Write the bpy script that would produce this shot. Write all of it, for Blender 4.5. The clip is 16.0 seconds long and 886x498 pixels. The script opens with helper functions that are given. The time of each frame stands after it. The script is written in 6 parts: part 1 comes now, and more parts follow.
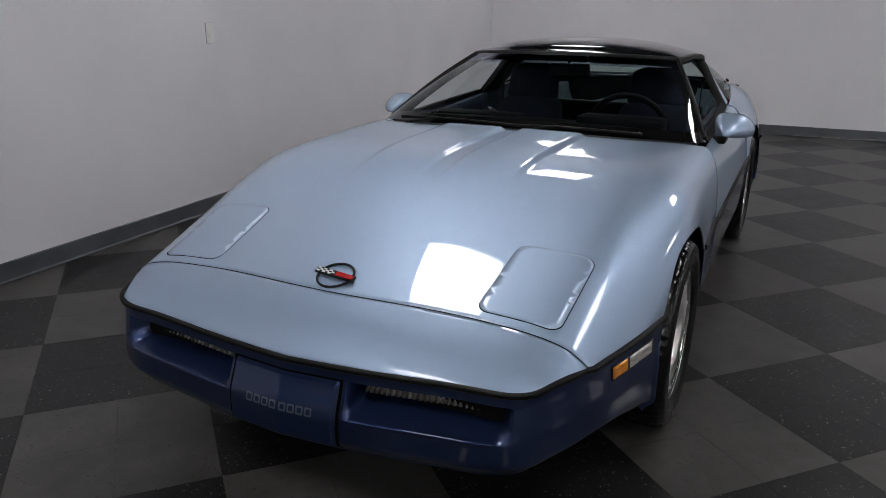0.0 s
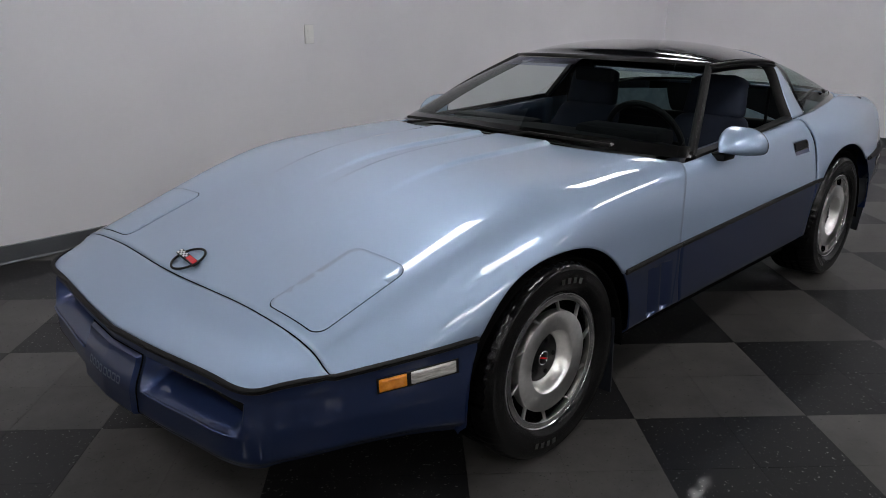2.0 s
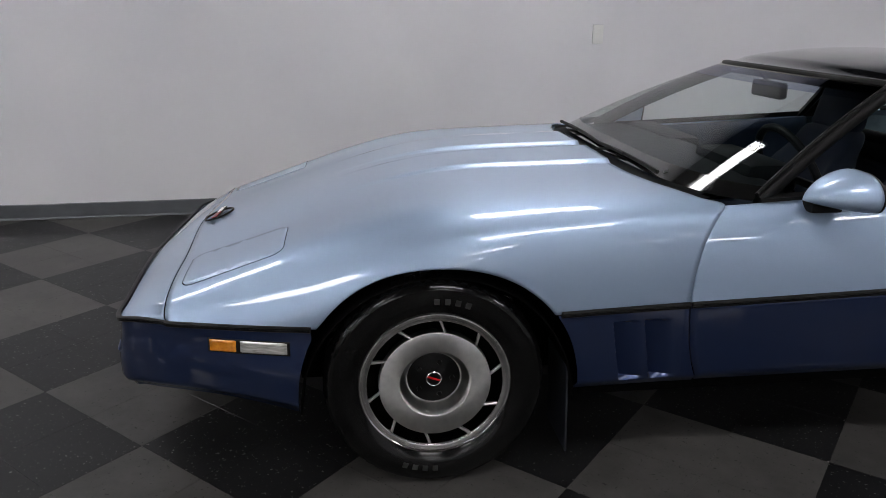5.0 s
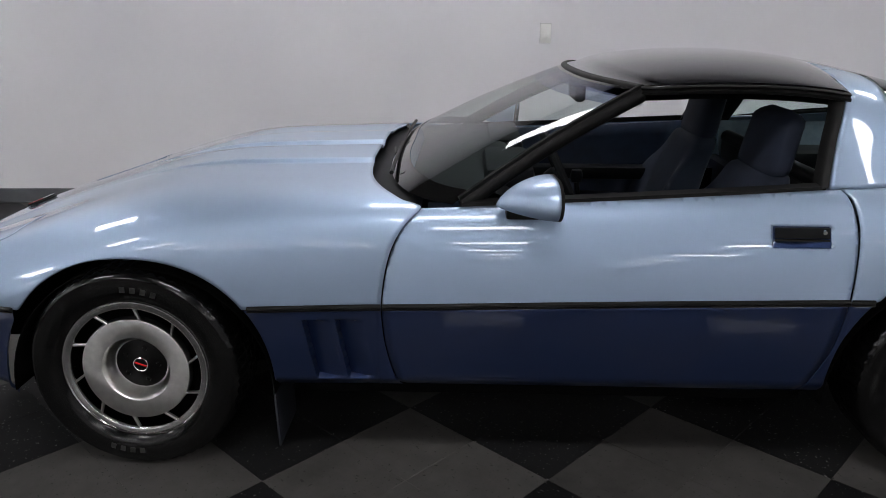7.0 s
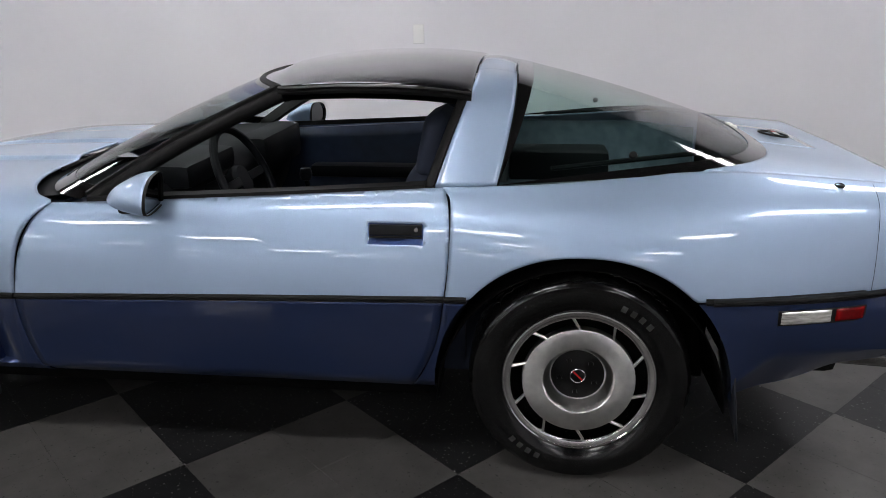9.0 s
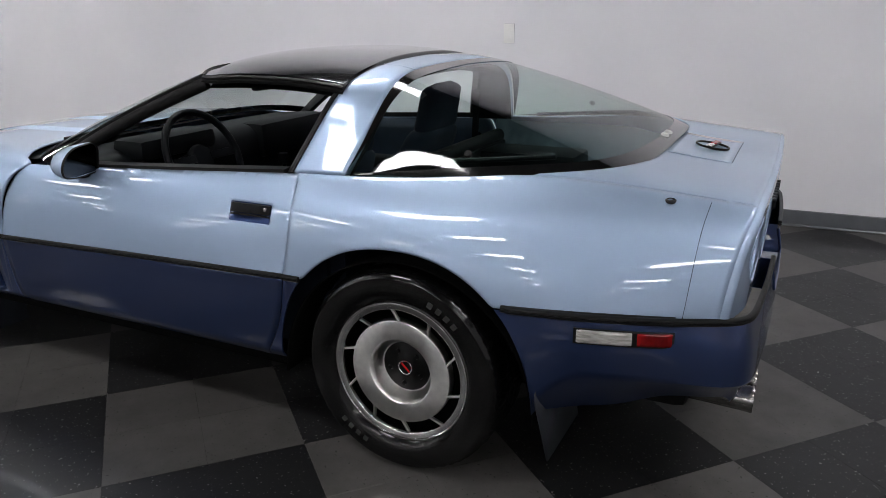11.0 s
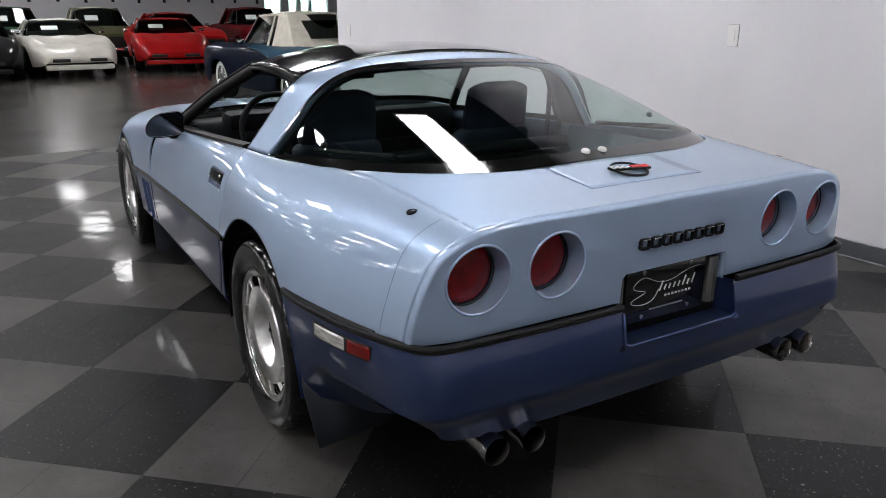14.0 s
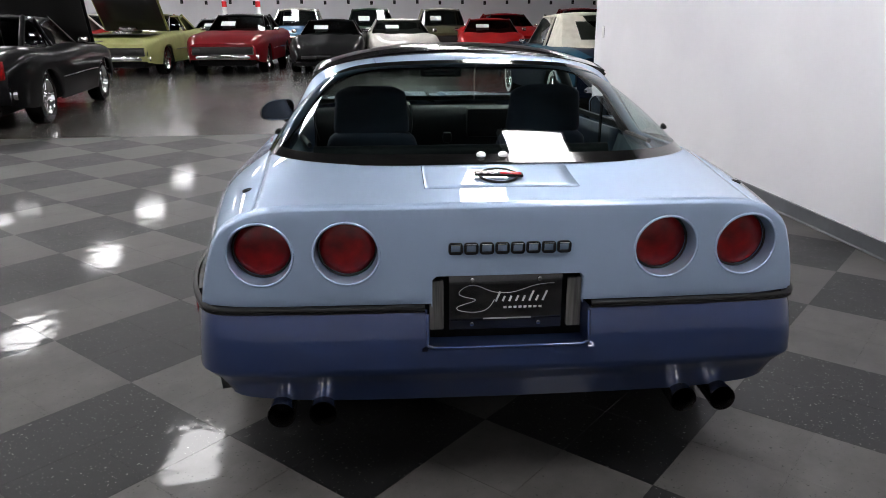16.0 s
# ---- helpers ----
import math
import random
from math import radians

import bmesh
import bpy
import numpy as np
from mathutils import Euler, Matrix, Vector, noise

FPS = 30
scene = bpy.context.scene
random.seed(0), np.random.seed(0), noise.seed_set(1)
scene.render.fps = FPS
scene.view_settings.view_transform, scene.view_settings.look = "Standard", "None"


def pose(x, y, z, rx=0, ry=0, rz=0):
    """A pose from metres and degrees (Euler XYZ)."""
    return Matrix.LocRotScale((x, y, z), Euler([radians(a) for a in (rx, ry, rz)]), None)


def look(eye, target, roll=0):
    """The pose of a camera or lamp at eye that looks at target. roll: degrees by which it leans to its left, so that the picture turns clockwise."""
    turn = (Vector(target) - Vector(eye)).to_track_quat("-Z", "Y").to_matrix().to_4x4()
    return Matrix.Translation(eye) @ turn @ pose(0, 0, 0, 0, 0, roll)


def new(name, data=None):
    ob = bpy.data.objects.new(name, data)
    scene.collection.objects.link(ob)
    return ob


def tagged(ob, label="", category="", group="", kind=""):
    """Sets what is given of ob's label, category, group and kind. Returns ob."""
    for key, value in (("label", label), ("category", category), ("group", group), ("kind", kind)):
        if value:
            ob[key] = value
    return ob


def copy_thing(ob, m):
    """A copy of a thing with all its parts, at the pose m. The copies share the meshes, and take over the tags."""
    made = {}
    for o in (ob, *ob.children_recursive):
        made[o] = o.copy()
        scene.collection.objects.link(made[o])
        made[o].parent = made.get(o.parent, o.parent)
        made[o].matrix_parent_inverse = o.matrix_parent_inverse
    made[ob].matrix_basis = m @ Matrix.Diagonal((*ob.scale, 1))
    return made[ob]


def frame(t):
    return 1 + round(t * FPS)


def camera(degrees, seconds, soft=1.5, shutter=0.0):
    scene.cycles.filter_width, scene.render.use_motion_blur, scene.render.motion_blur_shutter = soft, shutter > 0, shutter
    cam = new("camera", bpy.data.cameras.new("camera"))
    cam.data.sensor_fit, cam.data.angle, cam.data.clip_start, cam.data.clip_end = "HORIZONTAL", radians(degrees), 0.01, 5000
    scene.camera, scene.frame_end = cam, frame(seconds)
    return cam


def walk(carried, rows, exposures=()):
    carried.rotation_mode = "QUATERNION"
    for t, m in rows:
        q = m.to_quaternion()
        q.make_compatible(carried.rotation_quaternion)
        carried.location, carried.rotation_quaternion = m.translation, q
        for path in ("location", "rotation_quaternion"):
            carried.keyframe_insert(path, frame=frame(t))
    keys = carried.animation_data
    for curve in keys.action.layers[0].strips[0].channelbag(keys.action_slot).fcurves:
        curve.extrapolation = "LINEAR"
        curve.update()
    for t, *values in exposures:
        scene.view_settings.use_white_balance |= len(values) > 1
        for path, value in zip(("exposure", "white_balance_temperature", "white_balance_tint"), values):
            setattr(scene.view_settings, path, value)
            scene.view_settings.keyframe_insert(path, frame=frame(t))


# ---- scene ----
LAMP_POWER = 14.0
cam = camera(61.5, 16.0, soft=0.7)
PATH = [
    (0, (-2.484, -1.074, 1.353), (-0.739, -0.313, 0.742), 0.5),
    (0.5, (-2.369, -1.346, 1.346), (-0.688, -0.446, 0.743), 0.2),
    (1, (-2.204, -1.609, 1.353), (-0.602, -0.576, 0.745), 0.2),
    (1.5, (-2.019, -1.84, 1.35), (-0.516, -0.668, 0.743), 0.1),
    (2, (-1.822, -2.04, 1.348), (-0.418, -0.751, 0.742), 0.2),
    (2.5, (-1.611, -2.218, 1.348), (-0.312, -0.824, 0.741), 0.3),
    (3, (-1.391, -2.364, 1.349), (-0.245, -0.843, 0.737), 0.4),
    (5.5, (-0.044, -2.834, 1.353), (0.144, -0.94, 0.741), 0.2),
    (6, (0.266, -2.853, 1.361), (0.408, -0.956, 0.745), 0.2),
    (6.5, (0.547, -2.881, 1.358), (0.64, -0.98, 0.743), 0.2),
    (7, (0.848, -2.908, 1.357), (0.866, -1.005, 0.742), 0.1),
    (7.5, (1.175, -2.916, 1.358), (1.13, -1.014, 0.742), -0.1),
    (8, (1.5, -2.934, 1.356), (1.395, -1.034, 0.743), -0.4),
    (8.5, (1.826, -2.944, 1.361), (1.708, -1.045, 0.745), -0.4),
    (9, (2.155, -2.942, 1.359), (2.013, -1.044, 0.745), -0.6),
    (9.5, (2.457, -2.933, 1.353), (2.236, -1.041, 0.743), -0.6),
    (12, (3.797, -2.512, 1.337), (2.663, -0.98, 0.73), -0.2),
    (12.5, (4.009, -2.356, 1.338), (2.733, -0.94, 0.732), -0.0),
    (13, (4.216, -2.175, 1.336), (2.829, -0.868, 0.731), -0.0),
    (13.5, (4.401, -1.969, 1.337), (2.915, -0.776, 0.73), -0.1),
    (14, (4.6, -1.722, 1.334), (3.009, -0.672, 0.728), -0.1),
    (14.5, (4.792, -1.459, 1.336), (3.111, -0.56, 0.731), -0.1),
    (15, (4.944, -1.155, 1.34), (3.176, -0.445, 0.734), -0.1),
    (15.5, (5.067, -0.851, 1.342), (3.214, -0.401, 0.736), 0.0),
    (16, (5.154, -0.531, 1.338), (3.26, -0.308, 0.735), -0.1),
]
EXPOSURES = [(0, 0.16), (0.5, 0.1), (1.0, 0.1), (1.5, 0.15), (2.0, 0.35), (3, 0.42), (5.5, 0.55), (7.0, 0.64), (8.0, 0.84), (9.5, 0.95), (12, 0.86), (12.5, 0.92), (13.5, 1.02), (14.5, 1.13), (15, 1.32), (16, 1.34)]
walk(cam, [(t, look(eye, target, roll)) for t, eye, target, roll in PATH], EXPOSURES)

# ---- world and light ----
world = bpy.data.worlds.new("world")
scene.world = world
world.use_nodes = True
world.node_tree.nodes["Background"].inputs[0].default_value = (0.5, 0.55, 0.6, 1)
world.node_tree.nodes["Background"].inputs[1].default_value = 0.02

ROOM_Y = 2.41        # long wall
BACK_X = 7.05        # end wall
EDGE_X = -3.72       # where the chequered floor stops
CEIL = 3.8


# ---- materials ----
def material(name, base=(0.5, 0.5, 0.5), rough=0.5, metal=0.0, coat=0.0, coat_rough=0.03, spec=0.5,
             emit=None, strength=0.0):
    m = bpy.data.materials.new(name)
    m.use_nodes = True
    b = m.node_tree.nodes["Principled BSDF"]
    b.inputs["Base Color"].default_value = (*base, 1)
    b.inputs["Roughness"].default_value = rough
    b.inputs["Metallic"].default_value = metal
    b.inputs["Coat Weight"].default_value = coat
    b.inputs["Coat Roughness"].default_value = coat_rough
    b.inputs["Specular IOR Level"].default_value = spec
    if emit:
        b.inputs["Emission Color"].default_value = (*emit, 1)
        b.inputs["Emission Strength"].default_value = strength
    return m


def vary(m, low, high, scale=4.0, detail=6.0, rough=None, bump=0.0, bump_scale=60.0, stretch=None, world_space=True,
         island=0.0):
    """Colour between low and high by noise, with roughness range and fine relief."""
    t = m.node_tree
    b = t.nodes["Principled BSDF"]
    co = t.nodes.new("ShaderNodeTexCoord")
    src = co.outputs["Object"]
    if stretch:
        mp = t.nodes.new("ShaderNodeMapping")
        mp.inputs["Scale"].default_value = stretch
        t.links.new(src, mp.inputs["Vector"])
        src = mp.outputs["Vector"]
    n = t.nodes.new("ShaderNodeTexNoise")
    n.inputs["Scale"].default_value = scale
    n.inputs["Detail"].default_value = detail
    t.links.new(src, n.inputs["Vector"])
    r = t.nodes.new("ShaderNodeValToRGB")
    r.color_ramp.elements[0].position = 0.3
    r.color_ramp.elements[1].position = 0.7
    r.color_ramp.elements[0].color = (*low, 1)
    r.color_ramp.elements[1].color = (*high, 1)
    t.links.new(n.outputs["Fac"], r.inputs["Fac"])
    t.links.new(r.outputs["Color"], b.inputs["Base Color"])
    if rough:
        q = t.nodes.new("ShaderNodeMapRange")
        q.inputs["To Min"].default_value, q.inputs["To Max"].default_value = rough
        t.links.new(n.outputs["Fac"], q.inputs["Value"])
        t.links.new(q.outputs["Result"], b.inputs["Roughness"])
    if bump:
        f = t.nodes.new("ShaderNodeTexNoise")
        f.inputs["Scale"].default_value = bump_scale
        f.inputs["Detail"].default_value = 3
        t.links.new(src, f.inputs["Vector"])
        u = t.nodes.new("ShaderNodeBump")
        u.inputs["Strength"].default_value = bump
        u.inputs["Distance"].default_value = 0.002
        t.links.new(f.outputs["Fac"], u.inputs["Height"])
        t.links.new(u.outputs["Normal"], b.inputs["Normal"])
    return m


def glass(name, tint, f0=1.5, rough=0.0):
    m = bpy.data.materials.new(name)
    m.use_nodes = True
    t = m.node_tree
    t.nodes.clear()
    out = t.nodes.new("ShaderNodeOutputMaterial")
    mix = t.nodes.new("ShaderNodeMixShader")
    tr = t.nodes.new("ShaderNodeBsdfTransparent")
    tr.inputs[0].default_value = (*tint, 1)
    gl = t.nodes.new("ShaderNodeBsdfGlossy")
    gl.inputs["Roughness"].default_value = rough
    fr = t.nodes.new("ShaderNodeLayerWeight")
    fr.inputs["Blend"].default_value = 0.5
    pw = t.nodes.new("ShaderNodeMath")
    pw.operation = "POWER"
    pw.inputs[1].default_value = 5.0
    mr = t.nodes.new("ShaderNodeMapRange")
    mr.inputs["To Min"].default_value = ((f0 - 1) / (f0 + 1)) ** 2 * 1.8
    t.links.new(fr.outputs["Facing"], pw.inputs[0])
    t.links.new(pw.outputs[0], mr.inputs["Value"])
    t.links.new(mr.outputs["Result"], mix.inputs[0])
    t.links.new(tr.outputs[0], mix.inputs[1])
    t.links.new(gl.outputs[0], mix.inputs[2])
    t.links.new(mix.outputs[0], out.inputs[0])
    return m


def paint(name, base, metal=0.55, rough=0.33, flake=0.12):
    """Metallic car paint: flakes under a clear coat."""
    m = material(name, base, rough, metal, 1.0, 0.02)
    t = m.node_tree
    b = t.nodes["Principled BSDF"]
    co = t.nodes.new("ShaderNodeTexCoord")
    n = t.nodes.new("ShaderNodeTexNoise")
    n.inputs["Scale"].default_value = 900
    n.inputs["Detail"].default_value = 1
    t.links.new(co.outputs["Object"], n.inputs["Vector"])
    r = t.nodes.new("ShaderNodeValToRGB")
    r.color_ramp.elements[0].position, r.color_ramp.elements[1].position = 0.3, 0.75
    r.color_ramp.elements[0].color = (*[c * (1 - flake) for c in base], 1)
    r.color_ramp.elements[1].color = (*[min(1, c * (1 + flake)) for c in base], 1)
    t.links.new(n.outputs["Fac"], r.inputs["Fac"])
    t.links.new(r.outputs["Color"], b.inputs["Base Color"])
    return m


M_LIGHT = paint("light blue metallic paint", (0.352, 0.455, 0.61), 0.72, 0.5)
M_DARK = paint("dark blue metallic paint", (0.025, 0.045, 0.125), 0.85, 0.4)
M_DARK.node_tree.nodes["Principled BSDF"].inputs["Coat Weight"].default_value = 0.9
M_BLACK = vary(material("black gloss roof paint", (0.005, 0.005, 0.006), 0.14, 0, 0.9, spec=0.25), (0.004, 0.004, 0.005), (0.007, 0.007, 0.008), 20)
M_TRIM = vary(material("black rubber trim", (0.01, 0.01, 0.01), 0.48, spec=0.16), (0.005, 0.005, 0.005), (0.009, 0.009, 0.009), 40)
M_RUBBER = vary(material("tyre rubber", (0.004, 0.004, 0.004), 0.16, spec=0.35), (0.002, 0.002, 0.002), (0.004, 0.004, 0.004), 30,
                rough=(0.13, 0.2))
M_ALLOY = vary(material("brushed alloy", (0.62, 0.61, 0.59), 0.3, 1.0), (0.52, 0.51, 0.5), (0.68, 0.67, 0.65), 25,
               rough=(0.24, 0.36))
M_RIM = vary(material("polished rim alloy", (0.66, 0.65, 0.64), 0.16, 1.0), (0.58, 0.57, 0.56), (0.72, 0.71, 0.70), 30, rough=(0.11, 0.2))
M_DISC = vary(material("machined alloy", (0.67, 0.66, 0.64), 0.34, 1.0), (0.61, 0.60, 0.59), (0.73, 0.72, 0.70), 40, rough=(0.28, 0.38))
M_DISC.node_tree.nodes["Principled BSDF"].inputs["Anisotropic"].default_value = 0.85
disc_tangent = M_DISC.node_tree.nodes.new("ShaderNodeTangent")
disc_tangent.direction_type = "RADIAL"
disc_tangent.axis = "Y"
M_DISC.node_tree.links.new(disc_tangent.outputs[0], M_DISC.node_tree.nodes["Principled BSDF"].inputs["Tangent"])
M_EMBOSS = material("worn silver-blue lettering paint", (0.13, 0.16, 0.23), 0.35, 0.6)
M_FLAP = vary(material("slate rubber", (.02, .023, .03), .42), (.014, .016, .022), (.026, .03, .038), 9)
M_CHROME = material("chrome", (0.8, 0.8, 0.8), 0.06, 1.0)
M_DARKCHROME = vary(material("exhaust steel", (0.35, 0.34, 0.33), 0.2, 1.0), (0.13, 0.125, 0.12), (0.38, 0.37, 0.36), 30)
M_HOLE = material("dark cavity", (0.003, 0.003, 0.003), 0.9, spec=0.02)
M_UNDER = vary(material("underbody", (0.005, 0.005, 0.005), 0.8, spec=0.1), (0.003, 0.003, 0.003), (0.008, 0.008, 0.008), 12)
M_RED_LENS = vary(material("red lens", (0.15, 0.002, 0.003), 0.22, 0, 0.2, spec=0.3), (0.09, 0.001, 0.0015), (0.24, 0.003, 0.004), 25)
M_RED = material("red enamel", (0.55, 0.01, 0.015), 0.25, 0, 0.6)
M_WHITE_ENAMEL = material("white enamel", (0.8, 0.8, 0.8), 0.3)
M_AMBER = vary(material("amber lens", (0.65, 0.22, 0.01), 0.12, 0, 0.8), (0.5, 0.15, 0.005), (0.75, 0.28, 0.02), 60)
M_CLEAR_LENS = vary(material("fluted clear lens", (0.5, 0.49, 0.46), 0.15, 0.3, 0.8), (0.3, 0.29, 0.27), (0.65, 0.64, 0.6),
                    30, stretch=(1, 1, 6))
M_SMOKE = vary(material("smoked lamp lens", (0.05, 0.05, 0.05), 0.2, 0, 0.2), (0.02, 0.02, 0.02), (0.16, 0.155, 0.14), 60,
               stretch=(1, 1, 0.06))
M_CLOTH = vary(material("dark blue cloth", (0.009, 0.014, 0.031), 0.85), (0.006, 0.010, 0.023), (0.011, 0.018, 0.038), 12)
M_CARPET = vary(material("grey-blue carpet", (0.09, 0.12, 0.15), 0.95), (0.07, 0.095, 0.12), (0.12, 0.15, 0.18), 20)
M_PLASTIC = vary(material("black vinyl", (0.005, 0.0055, 0.007), 0.5, spec=0.12), (0.004, 0.0045, 0.0055), (0.007, 0.0075, 0.009), 8)
M_PANEL_BLUE = vary(material("blue vinyl", (0.015, 0.027, 0.058), 0.45), (0.012, 0.022, 0.048), (0.018, 0.032, 0.066), 20)
M_SCREEN = glass("tinted windscreen glass", (0.76, 0.83, 0.81))
M_HATCH = glass("green tinted hatch glass", (0.72, 0.84, 0.80))
M_SHADE_DEEP = glass("deep blue sun band glass", (0.30, 0.33, 0.56))
M_SHADE_PALE = glass("pale blue sun band glass", (0.62, 0.66, 0.82))
M_FRIT = material("black glass border", (0.005, 0.005, 0.005), 0.1, 0, 0.5)
M_MIRROR = material("mirror", (0.07, 0.073, 0.078), 0.03, 1.0)

M_WALL = vary(material("white wall paint", (0.71, 0.705, 0.74), 0.6), (0.68, 0.675, 0.71), (0.74, 0.735, 0.765), 1.3, 8,
              bump=0.12, bump_scale=220)
M_CEIL = vary(material("dark grey ceiling", (0.04, 0.04, 0.042), 0.85), (0.03, 0.03, 0.032), (0.05, 0.05, 0.052), 2)
M_EDGE_SHADOW = vary(material("grey edge shadow", (0.2, 0.2, 0.21), 0.7), (0.17, 0.17, 0.18), (0.23, 0.23, 0.24), 1.5)
M_BASE = vary(material("grey vinyl skirting", (0.085, 0.09, 0.098), 0.35), (0.07, 0.075, 0.082), (0.1, 0.105, 0.115), 6)
M_PLATE = material("white switch plate", (0.78, 0.78, 0.77), 0.3)
M_CONCRETE = vary(material("polished concrete", (0.1, 0.095, 0.087), 0.2, spec=0.22), (0.034, 0.032, 0.029), (0.062, 0.059, 0.054), 0.9, 10,
                  rough=(0.12, 0.3))


def tile_material(name, low, high, chip):
    """Waxed vinyl composition tile with streaks and small chips."""
    m = material(name, low, 0.3, coat=0.2, coat_rough=0.07, spec=0.2)
    t = m.node_tree
    b = t.nodes["Principled BSDF"]
    co = t.nodes.new("ShaderNodeTexCoord")
    info = t.nodes.new("ShaderNodeObjectInfo")
    add = t.nodes.new("ShaderNodeVectorMath")
    add.operation = "ADD"
    mul = t.nodes.new("ShaderNodeMath")
    mul.operation = "MULTIPLY"
    mul.inputs[1].default_value = 37.0
    t.links.new(info.outputs["Random"], mul.inputs[0])
    t.links.new(co.outputs["Object"], add.inputs[0])
    t.links.new(mul.outputs[0], add.inputs[1])
    n = t.nodes.new("ShaderNodeTexNoise")
    n.inputs["Scale"].default_value = 5
    n.inputs["Detail"].default_value = 9
    n.inputs["Roughness"].default_value = 0.65
    t.links.new(add.outputs[0], n.inputs["Vector"])
    r = t.nodes.new("ShaderNodeValToRGB")
    r.color_ramp.elements[0].position, r.color_ramp.elements[1].position = 0.3, 0.72
    r.color_ramp.elements[0].color, r.color_ramp.elements[1].color = (*low, 1), (*high, 1)
    t.links.new(n.outputs["Fac"], r.inputs["Fac"])
    v = t.nodes.new("ShaderNodeTexNoise")
    v.inputs["Scale"].default_value = 95
    v.inputs["Detail"].default_value = 2
    t.links.new(add.outputs[0], v.inputs["Vector"])
    cr = t.nodes.new("ShaderNodeValToRGB")
    cr.color_ramp.elements[0].position, cr.color_ramp.elements[1].position = 0.665, 0.72
    cr.color_ramp.elements[0].color, cr.color_ramp.elements[1].color = (0, 0, 0, 1), (1, 1, 1, 1)
    t.links.new(v.outputs["Fac"], cr.inputs["Fac"])
    mix = t.nodes.new("ShaderNodeMix")
    mix.data_type = "RGBA"
    t.links.new(cr.outputs["Color"], mix.inputs["Factor"])
    t.links.new(r.outputs["Color"], mix.inputs["A"])
    mix.inputs["B"].default_value = (*chip, 1)
    # each tile a shade of its own
    hsv = t.nodes.new("ShaderNodeHueSaturation")
    rg = t.nodes.new("ShaderNodeMapRange")
    rg.inputs["To Min"].default_value, rg.inputs["To Max"].default_value = 0.86, 1.14
    t.links.new(info.outputs["Random"], rg.inputs["Value"])
    t.links.new(rg.outputs["Result"], hsv.inputs["Value"])
    t.links.new(mix.outputs["Result"], hsv.inputs["Color"])
    t.links.new(hsv.outputs["Color"], b.inputs["Base Color"])
    q = t.nodes.new("ShaderNodeMapRange")
    q.inputs["To Min"].default_value, q.inputs["To Max"].default_value = 0.42, 0.6
    t.links.new(n.outputs["Fac"], q.inputs["Value"])
    t.links.new(q.outputs["Result"], b.inputs["Roughness"])
    cq = t.nodes.new("ShaderNodeMapRange")
    cq.inputs["To Min"].default_value, cq.inputs["To Max"].default_value = 0.04, 0.09
    t.links.new(n.outputs["Fac"], cq.inputs["Value"])
    t.links.new(cq.outputs["Result"], b.inputs["Coat Roughness"])
    f = t.nodes.new("ShaderNodeTexNoise")
    f.inputs["Scale"].default_value = 9
    t.links.new(add.outputs[0], f.inputs["Vector"])
    u = t.nodes.new("ShaderNodeBump")
    u.inputs["Strength"].default_value = 0.12
    u.inputs["Distance"].default_value = 0.01
    t.links.new(f.outputs["Fac"], u.inputs["Height"])
    t.links.new(u.outputs["Normal"], b.inputs["Normal"])
    t.links.new(u.outputs["Normal"], b.inputs["Coat Normal"])
    return m


M_TILE_GREY = tile_material("grey vinyl tile", (0.040, 0.038, 0.036), (0.078, 0.075, 0.071), (0.02, 0.019, 0.018))
M_TILE_BLACK = tile_material("charcoal vinyl tile", (0.0045, 0.0045, 0.005), (0.012, 0.012, 0.0125), (0.15, 0.15, 0.145))


# ---- mesh helpers ----
def shade(bm, angle=35.0):
    bm.normal_update()
    lim = radians(angle)
    for f in bm.faces:
        f.smooth = True
    for e in bm.edges:
        e.smooth = not (len(e.link_faces) == 2 and e.calc_face_angle(0.0) > lim)


def finish(name, bm, mat, angle=35.0):
    shade(bm, angle)
    me = bpy.data.meshes.new(name)
    bm.to_mesh(me)
    bm.free()
    if mat:
        me.materials.append(mat)
    return new(name, me)


def part(name, bm, mat, parent, label="", angle=35.0):
    ob = finish(name, bm, mat, angle)
    ob.parent = parent
    if label:
        ob["label"] = label
    return ob


def thing(name, label, category, group="", m=None, kind=""):
    ob = new(name)
    if m is not None:
        ob.matrix_world = m
    return tagged(ob, label, category, group, kind)


def solid(ob, t, offset=-1.0):
    md = ob.modifiers.new("thickness", "SOLIDIFY")
    md.thickness, md.offset = t, offset
    return ob


def box(x0, x1, y0, y1, z0, z1, bevel=0.0, seg=2):
    bm = bmesh.new()
    bmesh.ops.create_cube(bm, size=1)
    bmesh.ops.scale(bm, vec=(x1 - x0, y1 - y0, z1 - z0), verts=bm.verts)
    bmesh.ops.translate(bm, vec=((x0 + x1) / 2, (y0 + y1) / 2, (z0 + z1) / 2), verts=bm.verts)
    if bevel:
        bmesh.ops.bevel(bm, geom=bm.edges[:], offset=bevel, segments=seg, profile=0.6, affect="EDGES")
    return bm


def join(*bms):
    out = bmesh.new()
    for b in bms:
        me = bpy.data.meshes.new("t")
        b.to_mesh(me)
        b.free()
        out.from_mesh(me)
        bpy.data.meshes.remove(me)
    return out


def moved(bm, m):
    bmesh.ops.transform(bm, matrix=m, verts=bm.verts)
    return bm


